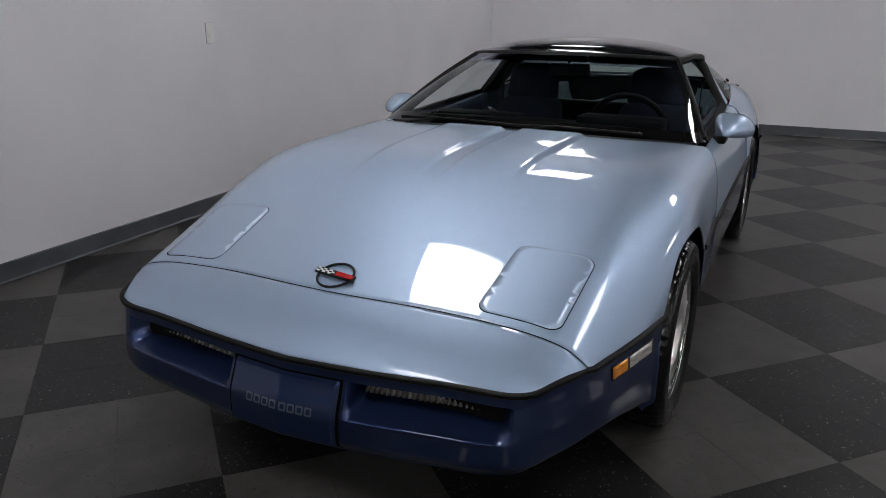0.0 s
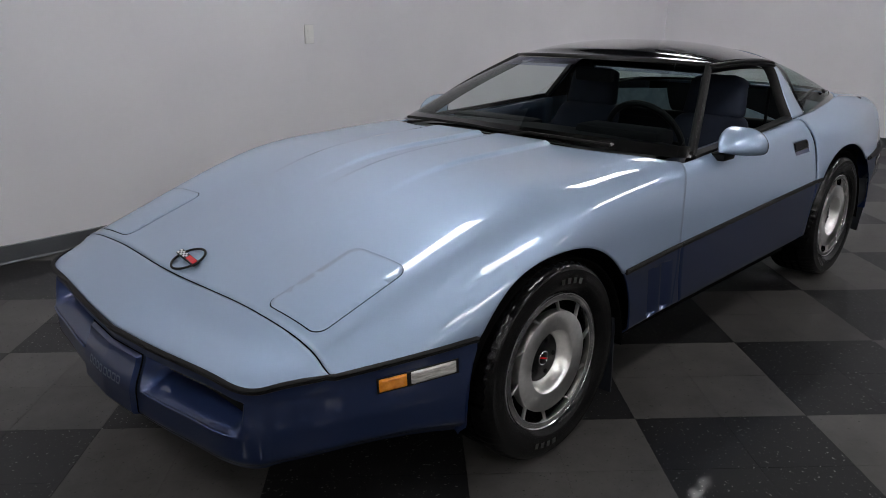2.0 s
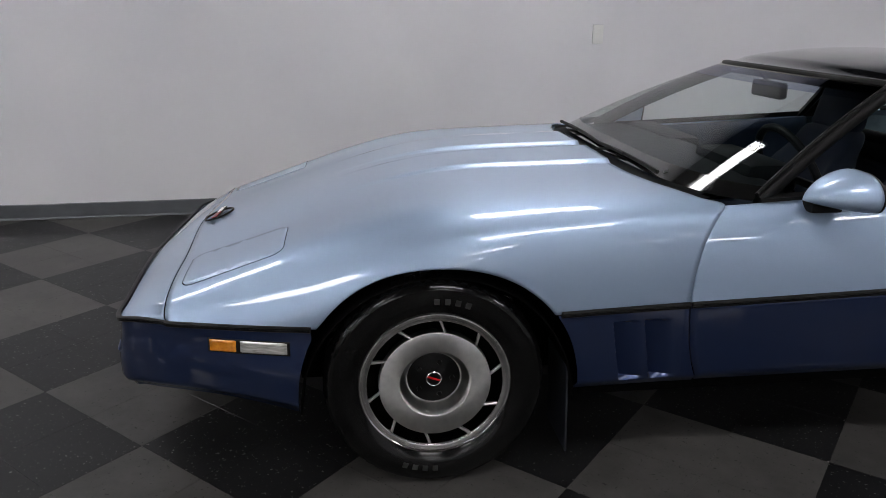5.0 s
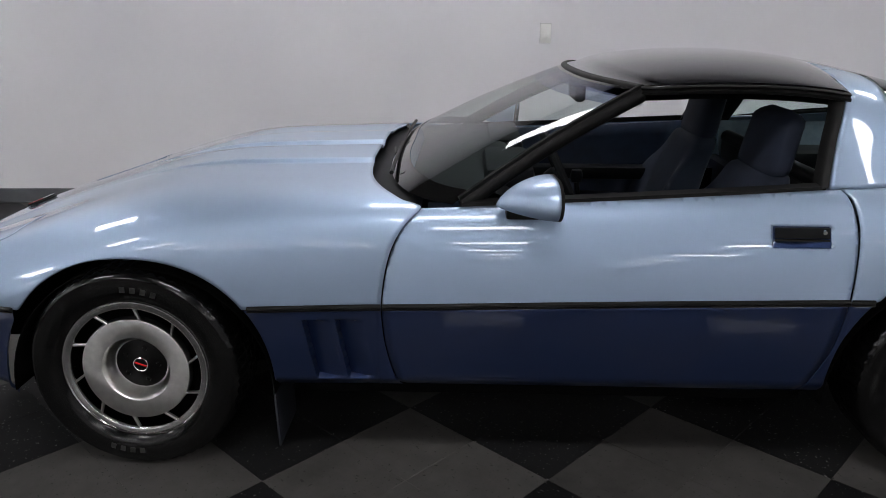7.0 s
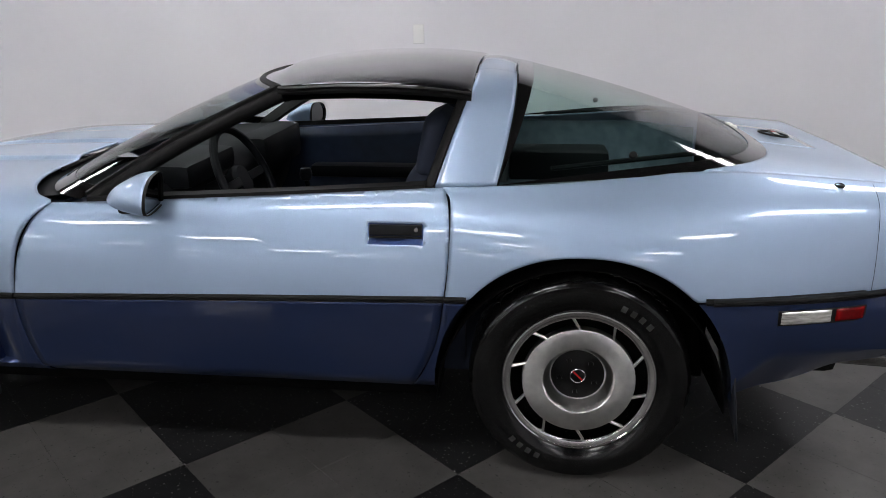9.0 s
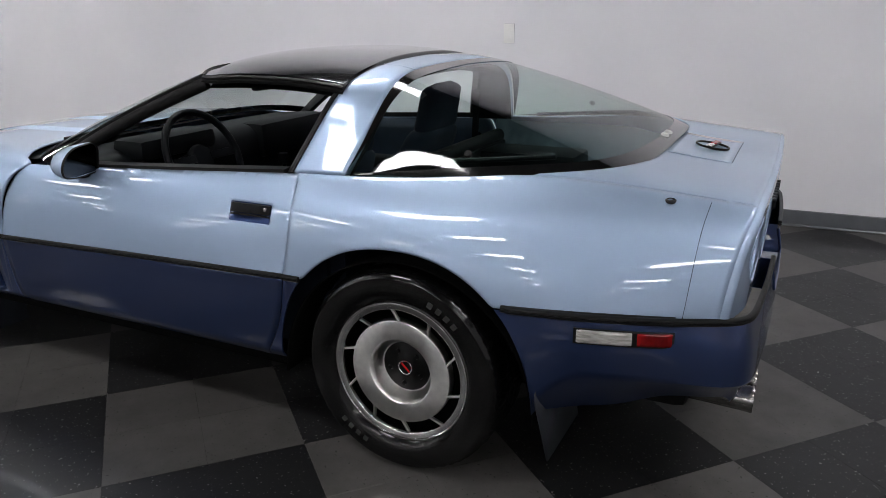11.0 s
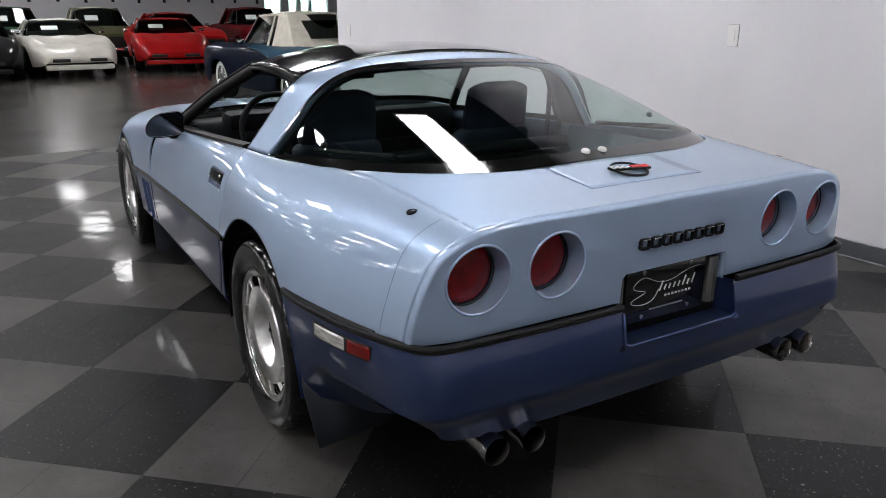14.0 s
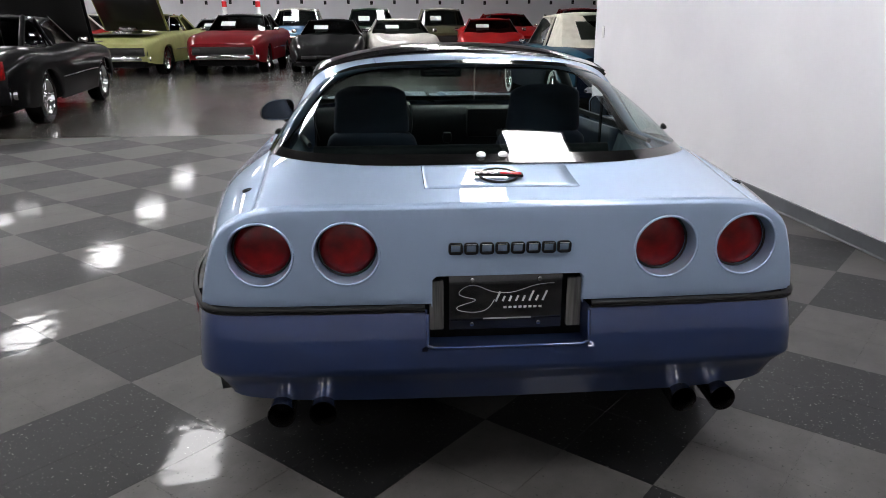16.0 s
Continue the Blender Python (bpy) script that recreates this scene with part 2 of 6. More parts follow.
def grid(fn, nu, nv, us=None, vs=None, flip=False, close_v=False):
    us = np.linspace(0, 1, nu) if us is None else us
    vs = np.linspace(0, 1, nv) if vs is None else vs
    bm = bmesh.new()
    rows = [[bm.verts.new(fn(float(u), float(v))) for v in vs] for u in us]
    n = len(vs)
    for i in range(len(us) - 1):
        for j in range(n if close_v else n - 1):
            k = (j + 1) % n
            q = [rows[i][j], rows[i + 1][j], rows[i + 1][k], rows[i][k]]
            if flip:
                q.reverse()
            try:
                bm.faces.new(q)
            except ValueError:
                pass
    return bm


def clean(bm, d=0.0004):
    bmesh.ops.remove_doubles(bm, verts=bm.verts, dist=d)
    bmesh.ops.dissolve_degenerate(bm, dist=d / 4, edges=bm.edges)
    return bm


def lathe(profile, n=48, axis="y"):
    """Turn (radius, offset) pairs round the y or z axis."""
    def fn(u, v):
        i = min(int(u * (len(profile) - 1) + 0.5), len(profile) - 1)
        r, h = profile[i]
        a = 2 * math.pi * v
        return (r * math.cos(a), h, r * math.sin(a)) if axis == "y" else (r * math.cos(a), r * math.sin(a), h)
    return clean(grid(fn, len(profile), n, vs=[k / n for k in range(n)], close_v=True), 1e-5)


def tube(points, radius, n=8, caps=True, flat=1.0):
    """A round bar along points; radius a number or a list."""
    pts = [Vector(p) for p in points]
    rs = radius if isinstance(radius, (list, tuple)) else [radius] * len(pts)
    bm = bmesh.new()
    rings = []
    up = None
    for i, p in enumerate(pts):
        d = (pts[min(i + 1, len(pts) - 1)] - pts[max(i - 1, 0)]).normalized()
        if up is None:
            up = Vector((0, 0, 1)) if abs(d.z) < 0.9 else Vector((1, 0, 0))
        a = d.cross(up).normalized()
        b = a.cross(d).normalized()
        up = b
        rings.append([bm.verts.new(p + (a * math.cos(2 * math.pi * k / n) * flat + b * math.sin(2 * math.pi * k / n)) * rs[i])
                      for k in range(n)])
    for r, s in zip(rings, rings[1:]):
        for k in range(n):
            bm.faces.new((r[k], r[(k + 1) % n], s[(k + 1) % n], s[k]))
    if caps:
        bm.faces.new(rings[0][::-1])
        bm.faces.new(rings[-1])
    return bm


def sweep(path, normals, profile, up=(0, 0, 1)):
    """Sweep an open or closed profile of (out, up) pairs along a path with given outward directions."""
    bm = bmesh.new()
    rows = []
    upv = Vector(up)
    for p, nrm in zip(path, normals):
        rows.append([bm.verts.new(Vector(p) + Vector(nrm) * a + upv * b) for a, b in profile])
    n = len(profile)
    for r, s in zip(rows, rows[1:]):
        for k in range(n):
            bm.faces.new((r[k], s[k], s[(k + 1) % n], r[(k + 1) % n]))
    bm.faces.new(rows[0])
    bm.faces.new(rows[-1][::-1])
    bmesh.ops.recalc_face_normals(bm, faces=bm.faces)
    return bm


_inverse = {}


def spline(xs, ys):
    """Natural cubic spline through the knots."""
    key = tuple(float(v) for v in xs)
    n = len(key)
    h = [key[i + 1] - key[i] for i in range(n - 1)]
    if key not in _inverse:
        a = np.eye(n)
        for i in range(1, n - 1):
            a[i, i - 1], a[i, i], a[i, i + 1] = h[i - 1], 2 * (h[i - 1] + h[i]), h[i]
        _inverse[key] = np.linalg.inv(a)
    y = [float(v) for v in ys]
    r = [0.0] + [6 * ((y[i + 1] - y[i]) / h[i] - (y[i] - y[i - 1]) / h[i - 1]) for i in range(1, n - 1)] + [0.0]
    m = _inverse[key].dot(r).tolist()

    def at(v):
        if v <= key[0]:
            return y[0] + (v - key[0]) * ((y[1] - y[0]) / h[0] - h[0] * (2 * m[0] + m[1]) / 6)
        if v >= key[-1]:
            return y[-1] + (v - key[-1]) * ((y[-1] - y[-2]) / h[-1] + h[-1] * (2 * m[-1] + m[-2]) / 6)
        i = 0
        while key[i + 1] < v:
            i += 1
        t, u = v - key[i], key[i + 1] - v
        return ((m[i] * u ** 3 + m[i + 1] * t ** 3) / (6 * h[i]) + (y[i] / h[i] - m[i] * h[i] / 6) * u
                + (y[i + 1] / h[i] - m[i + 1] * h[i] / 6) * t)
    return at


def curve(points):
    """A smooth curve through points, run over by 0 to 1."""
    p = np.array(points, float)
    s = np.concatenate([[0], np.cumsum(np.linalg.norm(np.diff(p, axis=0), axis=1))])
    s /= s[-1]
    fs = [spline(s, p[:, k]) for k in range(p.shape[1])]
    return lambda v: tuple(f(v) for f in fs)


def ease(a, b, v):
    t = min(1.0, max(0.0, (v - a) / (b - a)))
    return t * t * (3 - 2 * t)


def inside(px, pz, loop):
    c = False
    for (x0, y0), (x1, y1) in zip(loop, loop[1:] + loop[:1]):
        if (y0 > pz) != (y1 > pz) and px < (x1 - x0) * (pz - y0) / (y1 - y0) + x0:
            c = not c
    return c


def patch(outer, holes, step, lift, flip=False):
    """A flat outline with holes, filled with a mesh of triangles and lifted on to a surface by lift(a, b)."""
    from mathutils.geometry import delaunay_2d_cdt
    pts, edges = [], []
    for loop in [outer, *holes]:
        k = len(pts)
        pts += [Vector(p) for p in loop]
        edges += [(k + i, k + (i + 1) % len(loop)) for i in range(len(loop))]
    lo = [min(p[i] for p in outer) for i in (0, 1)]
    hi = [max(p[i] for p in outer) for i in (0, 1)]
    a = lo[0] + step / 2
    while a < hi[0]:
        b = lo[1] + step / 2
        while b < hi[1]:
            if inside(a, b, outer) and not any(inside(a, b, h) for h in holes):
                if min((Vector((a, b)) - p).length for p in pts[:len(outer) + sum(len(h) for h in holes)]) > step * 0.45:
                    pts.append(Vector((a, b)))
            b += step
        a += step
    vs, _, fs, *_ = delaunay_2d_cdt(pts, edges, [], 0, 1e-5)
    bm = bmesh.new()
    vv = [bm.verts.new(lift(v.x, v.y)) for v in vs]
    for f in fs:
        cx = sum(vs[i].x for i in f) / len(f)
        cy = sum(vs[i].y for i in f) / len(f)
        if inside(cx, cy, outer) and not any(inside(cx, cy, h) for h in holes):
            q = [vv[i] for i in f]
            bm.faces.new(q[::-1] if flip else q)
    for v in [v for v in bm.verts if not v.link_faces]:
        bm.verts.remove(v)
    return bm


def ring(cx, cy, rx, ry=None, n=36, power=2.0):
    ry = ry or rx
    out = []
    for k in range(n):
        a = 2 * math.pi * k / n
        c, s = math.cos(a), math.sin(a)
        out.append((cx + rx * math.copysign(abs(c) ** (2 / power), c), cy + ry * math.copysign(abs(s) ** (2 / power), s)))
    return out


def rounded(x0, x1, z0, z1, r, n=5):
    out = []
    for cx, cz, a0 in ((x1 - r, z1 - r, 0), (x0 + r, z1 - r, 90), (x0 + r, z0 + r, 180), (x1 - r, z0 + r, 270)):
        for k in range(n + 1):
            a = radians(a0 + 90 * k / n)
            out.append((cx + r * math.cos(a), cz + r * math.sin(a)))
    return out


def dense(loop, step=0.012):
    """The same outline with points no further apart than step."""
    out = []
    for p, q in zip(loop, loop[1:] + loop[:1]):
        n = max(1, int(math.hypot(q[0] - p[0], q[1] - p[1]) / step))
        out += [(p[0] + (q[0] - p[0]) * k / n, p[1] + (q[1] - p[1]) * k / n) for k in range(n)]
    return out


# ---- the room ----
def wall(name, x0, x1, y0, y1, z1, mat=None, label="plain white painted wall"):
    ob = finish(name, box(x0, x1, y0, y1, 0, z1), mat or M_WALL)
    return tagged(ob, label, "wall", kind="structure")


wall("wall_north", -3.97, BACK_X + 0.2, ROOM_Y, ROOM_Y + 0.2, CEIL)
wall("wall_east", BACK_X, BACK_X + 0.2, -14.0, ROOM_Y, CEIL)
HALL_X, HALL_Y0, HALL_Y1 = -24.0, -27.0, 15.0
WINDOWS = ((9.05, 9.70), (10.02, 10.36), (10.52, 10.86), (10.98, 11.66))
bands = [(HALL_Y0, WINDOWS[0][0], 0, 6.0), (WINDOWS[-1][1], HALL_Y1, 0, 6.0), (WINDOWS[0][0], WINDOWS[-1][1], 0, 1.30), (WINDOWS[0][0], WINDOWS[-1][1], 2.25, 6.0)]
bands += [(p[1], q[0], 1.30, 2.25) for p, q in zip(WINDOWS, WINDOWS[1:])]
tagged(finish("wall_west", join(*[box(HALL_X - 0.2, HALL_X, a, c, lo, hi) for a, c, lo, hi in bands]), M_WALL), "far white hall wall with small windows", "wall", kind="structure")
M_DAY = vary(material("daylight beyond", (0, 0, 0), 1.0), (0.02, 0.03, 0.02), (0.05, 0.07, 0.04), 3)
day = M_DAY.node_tree
day.nodes["Principled BSDF"].inputs["Emission Strength"].default_value = 6.0
day.nodes["Principled BSDF"].inputs["Emission Color"].default_value = (0.75, 1.0, 0.92, 1)
tagged(finish("backdrop", box(HALL_X - 1.2, HALL_X - 1.1, 8.0, 13.0, 0.5, 3.5), M_DAY), "bright daylight outside the hall windows", "backdrop", kind="structure")
for k, (p, q) in enumerate(WINDOWS):
    win = thing("window_%d" % (k + 1), "small bright window in the far hall wall", "window", kind="structure", m=pose(HALL_X - .1, (p + q) / 2, 1.775))
    h = (q - p) / 2
    part("window_frame", join(box(-.04, .04, -h, -h + .03, -.475, .475), box(-.04, .04, h - .03, h, -.475, .475), box(-.04, .04, -h + .03, h - .03, -.475, -.445), box(-.04, .04, -h + .03, h - .03, .445, .475)), M_PLATE, win)
    pane = part("pane", box(-.004, .004, -h + .03, h - .03, -.445, .445), M_SCREEN, win)
    pane.visible_shadow = False
# out of view; added white so it throws light on the car side
wall("wall_south", HALL_X, BACK_X + 0.2, HALL_Y0 - 0.2, HALL_Y0, 6.0, M_WALL, "unseen white south wall, added to brighten the car side")
wall("wall_far_north", HALL_X, BACK_X + 0.2, HALL_Y1, HALL_Y1 + 0.2, 6.0)
wall("wall_far_east", BACK_X, BACK_X + 0.2, ROOM_Y + 0.2, HALL_Y1, 6.0)
wall("wall_south_east", BACK_X, BACK_X + 0.2, HALL_Y0, -14.0, 6.0)

ceiling = finish("ceiling", box(HALL_X, BACK_X + 0.2, HALL_Y0, HALL_Y1, 6.0, 6.2), M_CEIL)
tagged(ceiling, "dark grey painted flat hall ceiling", "ceiling", kind="structure")

bb = [(0, 0), (0.012, 0), (0.012, 0.004), (0.006, 0.012), (0.005, 0.1), (0, 0.105)]
base = sweep([(-3.97, ROOM_Y, 0.003), (BACK_X, ROOM_Y, 0.003)], [(0, -1, 0)] * 2, bb)
tagged(finish("baseboard_north", base, M_BASE, 20), "dark grey vinyl skirting along the white wall", "baseboard", kind="structure")
base = sweep([(BACK_X, ROOM_Y - 0.013, 0.003), (BACK_X, -14, 0.003)], [(-1, 0, 0)] * 2, bb)
tagged(finish("baseboard_east", base, M_BASE, 20), "dark grey vinyl skirting along the end wall", "baseboard", kind="structure")

hall_floor = finish("hall_floor", box(HALL_X, BACK_X, HALL_Y0, HALL_Y1, -0.1, -0.004), M_CONCRETE)
tagged(hall_floor, "polished grey-brown concrete hall floor", "floor", kind="structure")


def wall_switch(x, z):
    t = thing("wall_switch", "white rocker switch plate on the white wall", "light switch", "wall switches", pose(x, ROOM_Y, z))
    part("plate", box(-0.037, 0.037, -0.009, 0, -0.064, 0.064, 0.0015), M_PLATE, t)
    # grey rim just wider than the plate, painted in place of its edge shadow
    part("edge_shadow", box(-0.0383, 0.0383, -0.003, 0, -0.0653, 0.0653), M_EDGE_SHADOW, t)
    part("rocker", box(-0.017, 0.017, -0.014, -0.009, -0.034, 0.034, 0.002), M_PLATE, t)


wall_switch(1.60, 1.195)
wall_switch(-3.668, 1.13)


# ---- ceiling lights ----
def troffer(x, y, lx=1.2, ly=0.6, z=CEIL):
    t = thing("ceiling_light", "white louvred fluorescent ceiling light, switched on", "ceiling light", "ceiling lights", pose(x, y, z))
    part("frame", join(box(-lx / 2 - .03, lx / 2 + .03, -ly / 2 - .03, -ly / 2, -.05, .02), box(-lx / 2 - .03, lx / 2 + .03, ly / 2, ly / 2 + .03, -.05, .02),
                       box(-lx / 2 - .03, -lx / 2, -ly / 2, ly / 2, -.05, .02), box(lx / 2, lx / 2 + .03, -ly / 2, ly / 2, -.05, .02),
                       box(-lx / 2 - .03, lx / 2 + .03, -ly / 2 - .03, ly / 2 + .03, .02, .06)), M_PLATE, t)
    part("diffuser", box(-lx / 2 + .001, lx / 2 - .001, -ly / 2 + .001, ly / 2 - .001, -.03, .019), LAMP, t, "glowing white diffuser")
    part("hanger", box(-.01, .01, -.01, .01, .06, 6.0 - z), M_PLATE, t)
    return t


LAMP = material("fluorescent diffuser", (0.9, 0.9, 0.9), 0.4, emit=(0.985, 0.97, 0.985), strength=LAMP_POWER)
# one regular grid over showroom and hall; last three rows unseen, added for side light
for ix in range(7):
    for iy in range(8):
        lx, ly = (5.0, .85, -3.05, -7.1, -11.2, -15.3, -19.4)[ix], (.95, -2.6, -6.1, -9.8, -13.4, -17.1, -20.8, -24.5)[iy]
        troffer(lx, ly)
# two extra unseen lights off the grid, added to light the hall's north side
for lx in (-9.1, -17.4):
    troffer(lx, 6.5)


# ---- the sports car ----
CAR = thing("sports_car", "two-tone blue metallic sports coupe with black roof on chequered floor", "car",
            m=pose(-0.005, -0.006, 0, 0, 0, -2.45))
WB = 2.443


def arch_f(z):
    """Half-length of the front wheel opening at height z."""
    t = abs(z - 0.27) / 0.405
    return 0.405 * max(0.0, 1 - t ** 2.2) ** (1 / 2.2) if z > 0.27 else 0.405


def arch_r(z):
    t = abs(z - 0.27) / 0.436
    return 0.418 * max(0.0, 1 - t ** 2.2) ** (1 / 2.2) if z > 0.27 else 0.418


def arch_z(x):
    """Lower edge set by the wheel openings at station x."""
    for c, a, h in ((0, 0.405, 0.405), (WB, 0.418, 0.436)):
        d = abs(x - c) / a
        if d < 1:
            return 0.27 + h * (1 - d ** 2.2) ** (1 / 2.2)
    return 0.0


z_strip = spline([-1.0, -.985, -.95, -.91, -.8, -0.6, -0.36, 0.34, 0.75, 1.4, 2.06, 2.8, 3.4], [.457, .462, .474, .488, .502, 0.506, 0.508, 0.528, 0.538, 0.556, 0.572, 0.594, 0.614])

# control lines of the front body: half-width and height by station
XF = [-0.85, -0.44, 0.0, 0.35, 0.65, 0.9]
FW = [spline(XF, w) for w in ([0] * 6, [0.23] * 6, [0.45, .46, .47, .47, .47, .47], [.62, .675, .68, .68, .69, .70],
                              [.695, .745, .765, .765, .765, .765], [.725, .798, .83, .828, .82, .815],
                              [.74, .834, .872, .865, .856, .852], [.746, .852, .892, .886, .877, .874],
                              [.748, .857, .895, .893, .884, .88])]
FZ = [spline(XF, z) for z in ([.572, .712, .825, .845, .852, .853], [.568, .706, .824, .844, .851, .852],
                              [.560, .694, .818, .840, .847, .848], [.546, .682, .806, .830, .838, .838],
                              [.532, .655, .785, .814, .825, .825], [.521, .612, .752, .782, .80, .805],
                              [.514, .565, .705, .720, .745, .755], [.509, .53, .63, .61, .635, .645],
                              [.505, .507, .515, .529, .535, .542])]
VF = [0, .17, .35, .52, .61, .70, .80, .91, 1.0]

# rear body
XR = [2.0, 2.44, 2.8, 3.1, 3.36]
RW = [spline(XR, w) for w in ([0] * 5, [.35, .34, .33, .33, .33], [.757, .722, .678, .653, .640], [.786, .764, .738, .716, .690],
                              [.816, .822, .800, .768, .732], [.848, .866, .846, .803, .760], [.872, .892, .880, .833, .779],
                              [.886, .902, .894, .848, .788])]
RZ = [spline(XR, z) for z in ([1.03, 1.01, .962, .913, .886], [1.02, 1.0, .957, .910, .884], [.868, .884, .910, .894, .872],
                              [.853, .862, .880, .870, .852], [.815, .822, .836, .832, .818], [.752, .762, .768, .766, .758],
                              [.645, .680, .665, .675, .680], [.572, .585, .594, .605, .614])]
VR = [0, .22, .45, .53, .63, .75, .88, 1.0]

# doors, from the belt down
XD = [0.7, 1.2, 1.7, 2.1]
DW = [spline(XD, w) for w in ([.80, .788, .77, .748], [.819, .812, .799, .780], [.835, .832, .824, .812], [.855, .856, .853, .846],
                              [.872, .873, .873, .871], [.884, .884, .885, .886])]
DZ = [spline(XD, z) for z in ([.805, .826, .850, .871], [.788, .806, .830, .852], [.758, .773, .792, .814], [.70, .705, .715, .752],
                              [.62, .625, .635, .645], [.537, .551, .563, .574])]
VD = [0, .12, .28, .5, .75, 1.0]


def section(x, v, ws, zs, vs):
    w = [f(x) for f in ws]
    z = [f(x) for f in zs]
    return spline(vs, w)(v), spline(vs, z)(v)


_cache = {}


def sec_fn(x, kind):
    """Half-width and height splines of one station."""
    key = (round(x, 4), kind)
    if key not in _cache:
        ws, zs, vs = {"f": (FW, FZ, VF), "r": (RW, RZ, VR), "d": (DW, DZ, VD)}[kind]
        w, z = [f(x) for f in ws], [f(x) for f in zs]
        if kind != "d":
            vs, w, z = [-vs[1]] + vs, [-w[1]] + w, [z[1]] + z
        _cache[key] = (spline(vs, w), spline(vs, z))
    return _cache[key]


def v_at(x, kind, z):
    """The section parameter where the side comes down to height z."""
    _, fz = sec_fn(x, kind)
    a, b = 0.3, 1.0
    if fz(b) >= z:
        return 1.0
    for _ in range(24):
        m = (a + b) / 2
        a, b = (m, b) if fz(m) > z else (a, m)
    return (a + b) / 2


seam_front = spline([0.24, 0.30, 0.39, 0.46, 0.55, 0.62, 0.69, 0.75, 0.785, 0.815, 0.84],
                    [0.800, 0.775, 0.748, 0.737, 0.734, 0.742, 0.758, 0.785, 0.812, 0.85, 0.90])
seam_rear = spline([0.24, 0.30, 0.41, 0.57, 0.65, 0.78, 0.84, 0.90], [1.93, 1.965, 2.02, 2.052, 2.062, 2.066, 2.057, 2.03])
cowl_x = spline([0, .3, .5, .65, .74, .80, .83], [.655, .655, .672, .715, .77, .83, .87])
GAP = 0.0018


def outward(bm, c=(1.2, 0, 0.45)):
    bm.normal_update()
    s = sum(f.calc_area() * f.normal.dot(f.calc_center_median() - Vector(c)) for f in bm.faces)
    if s < 0:
        bmesh.ops.reverse_faces(bm, faces=bm.faces)
    return bm


def body(name, bm, mat, label="", parent=None, t=0.006):
    return solid(part(name, outward(clean(bm)), mat, parent or CAR, label, 40), t)


def hood_bulge(x, w):
    """Twin raised domes that run out forwards."""
    edge = 0.335 + 0.03 * (x - 0.65)
    a = ease(edge, edge - 0.03, w) * ease(0.03, 0.055, w)
    return 0.013 * a * ease(-0.35, 0.35, x)


def hood_pt(x, v, s):
    fw, fz = sec_fn(x, "f")
    w, z = fw(v), fz(v)
    return (x, s * w, z + hood_bulge(x, w))


def nose_seam(v):
    """Where the hood begins, along the section."""
    return -0.80 + 0.022 * ease(0.0, 0.35, v) + 0.01 * ease(0.7, 1.0, v)


def hood_rear(v):
    x = 0.70
    for _ in range(12):
        fw, fz = sec_fn(x, "f")
        w, z = fw(v), fz(v)
        side = ease(0.60, 0.68, v)
        x = (1 - side) * cowl_x(w) + side * (seam_front(z))
    return x


HR = [hood_rear(k / 60) for k in range(61)]
hood_rear_x = spline([k / 60 for k in range(61)], HR)


def hood_half(s):
    """One half of the clamshell hood, down to the rub strip and the wheel opening."""
    def fn(u, v):
        x0, x1 = nose_seam(v) + GAP, hood_rear_x(v) - GAP
        x = x0 + (x1 - x0) * u
        lim = max(z_strip(x), arch_z(x))
        vm = v_at(x, "f", lim)
        q = v
        if v > 0.6:
            q = 0.6 + (v - 0.6) / 0.4 * (vm - 0.6)
        return hood_pt(x, q, s)
    us = list(np.linspace(0, 1, 90))
    vs = list(np.linspace(0, 0.34, 52)) + list(np.linspace(0.34, 1, 46))[1:]
    return outward(grid(fn, 0, 0, us, vs))


hood = body("hood", join(hood_half(-1), hood_half(1)), M_LIGHT, "light blue metallic clamshell hood with twin raised domes")

for s in (-1, 1):
    def seam_strip(u, v):
        x, y, z = hood_pt(nose_seam(v) + .0034 * (u - .5), v, s)
        return (x, y + s * .0006 * v, z + .0009)
    part("hood_seam", outward(grid(seam_strip, 0, 0, [0, 1], np.linspace(0, .985, 60)), (-.6, 0, 0)), M_HOLE, hood, "dark gap between hood and nose cap")

# outline of the nose from the centre round to the front wheel opening
nose_xy = curve([(-.988, 0), (-.967, .30), (-.944, .55), (-.931, .650), (-.914, .681), (-.882, .704), (-.838, .729), (-.78, .755), (-.62, .808), (-.36, .874)])


def nose_pt(s):
    x, w = nose_xy(s)
    return x, w


def nose_normal(s):
    a, b = nose_xy(max(0, s - 0.003)), nose_xy(min(1, s + 0.003))
    d = Vector((b[0] - a[0], b[1] - a[1])).normalized()
    return Vector((-d.y, d.x)) if (-d.y) < 0 or d.x > 0 else Vector((d.y, -d.x))


def find_s(x):
    a, b = 0.2, 1.0
    for _ in range(30):
        m = (a + b) / 2
        a, b = (m, b) if nose_xy(m)[0] < x else (a, m)
    return a


S_SEAM = find_s(-0.768)


def nose_half(s):
    def fn(u, v):
        x, w = nose_pt(v * S_SEAM)
        z = z_strip(x)
        q = v
        xs = nose_seam(q) - GAP
        fw, fz = sec_fn(xs, "f")
        ws, zs = fw(q), fz(q)
        if v > 0.995:
            ws, zs = w + 0.0, z
        k = u
        zz = z + (zs - z) * (k ** 0.85) + 0.010 * math.sin(math.pi * k) * (1 - v)
        return (x + (xs - x) * k, s * (w + (ws - w) * k), zz)
    return outward(grid(fn, 22, 60), (-.6, 0, .2))


def crease(ob):
    """A sharp edge along the middle line of the car."""
    for e in ob.data.edges:
        if all(abs(ob.data.vertices[i].co.y) < 1e-4 for i in e.vertices):
            e.use_edge_sharp = True
    return ob


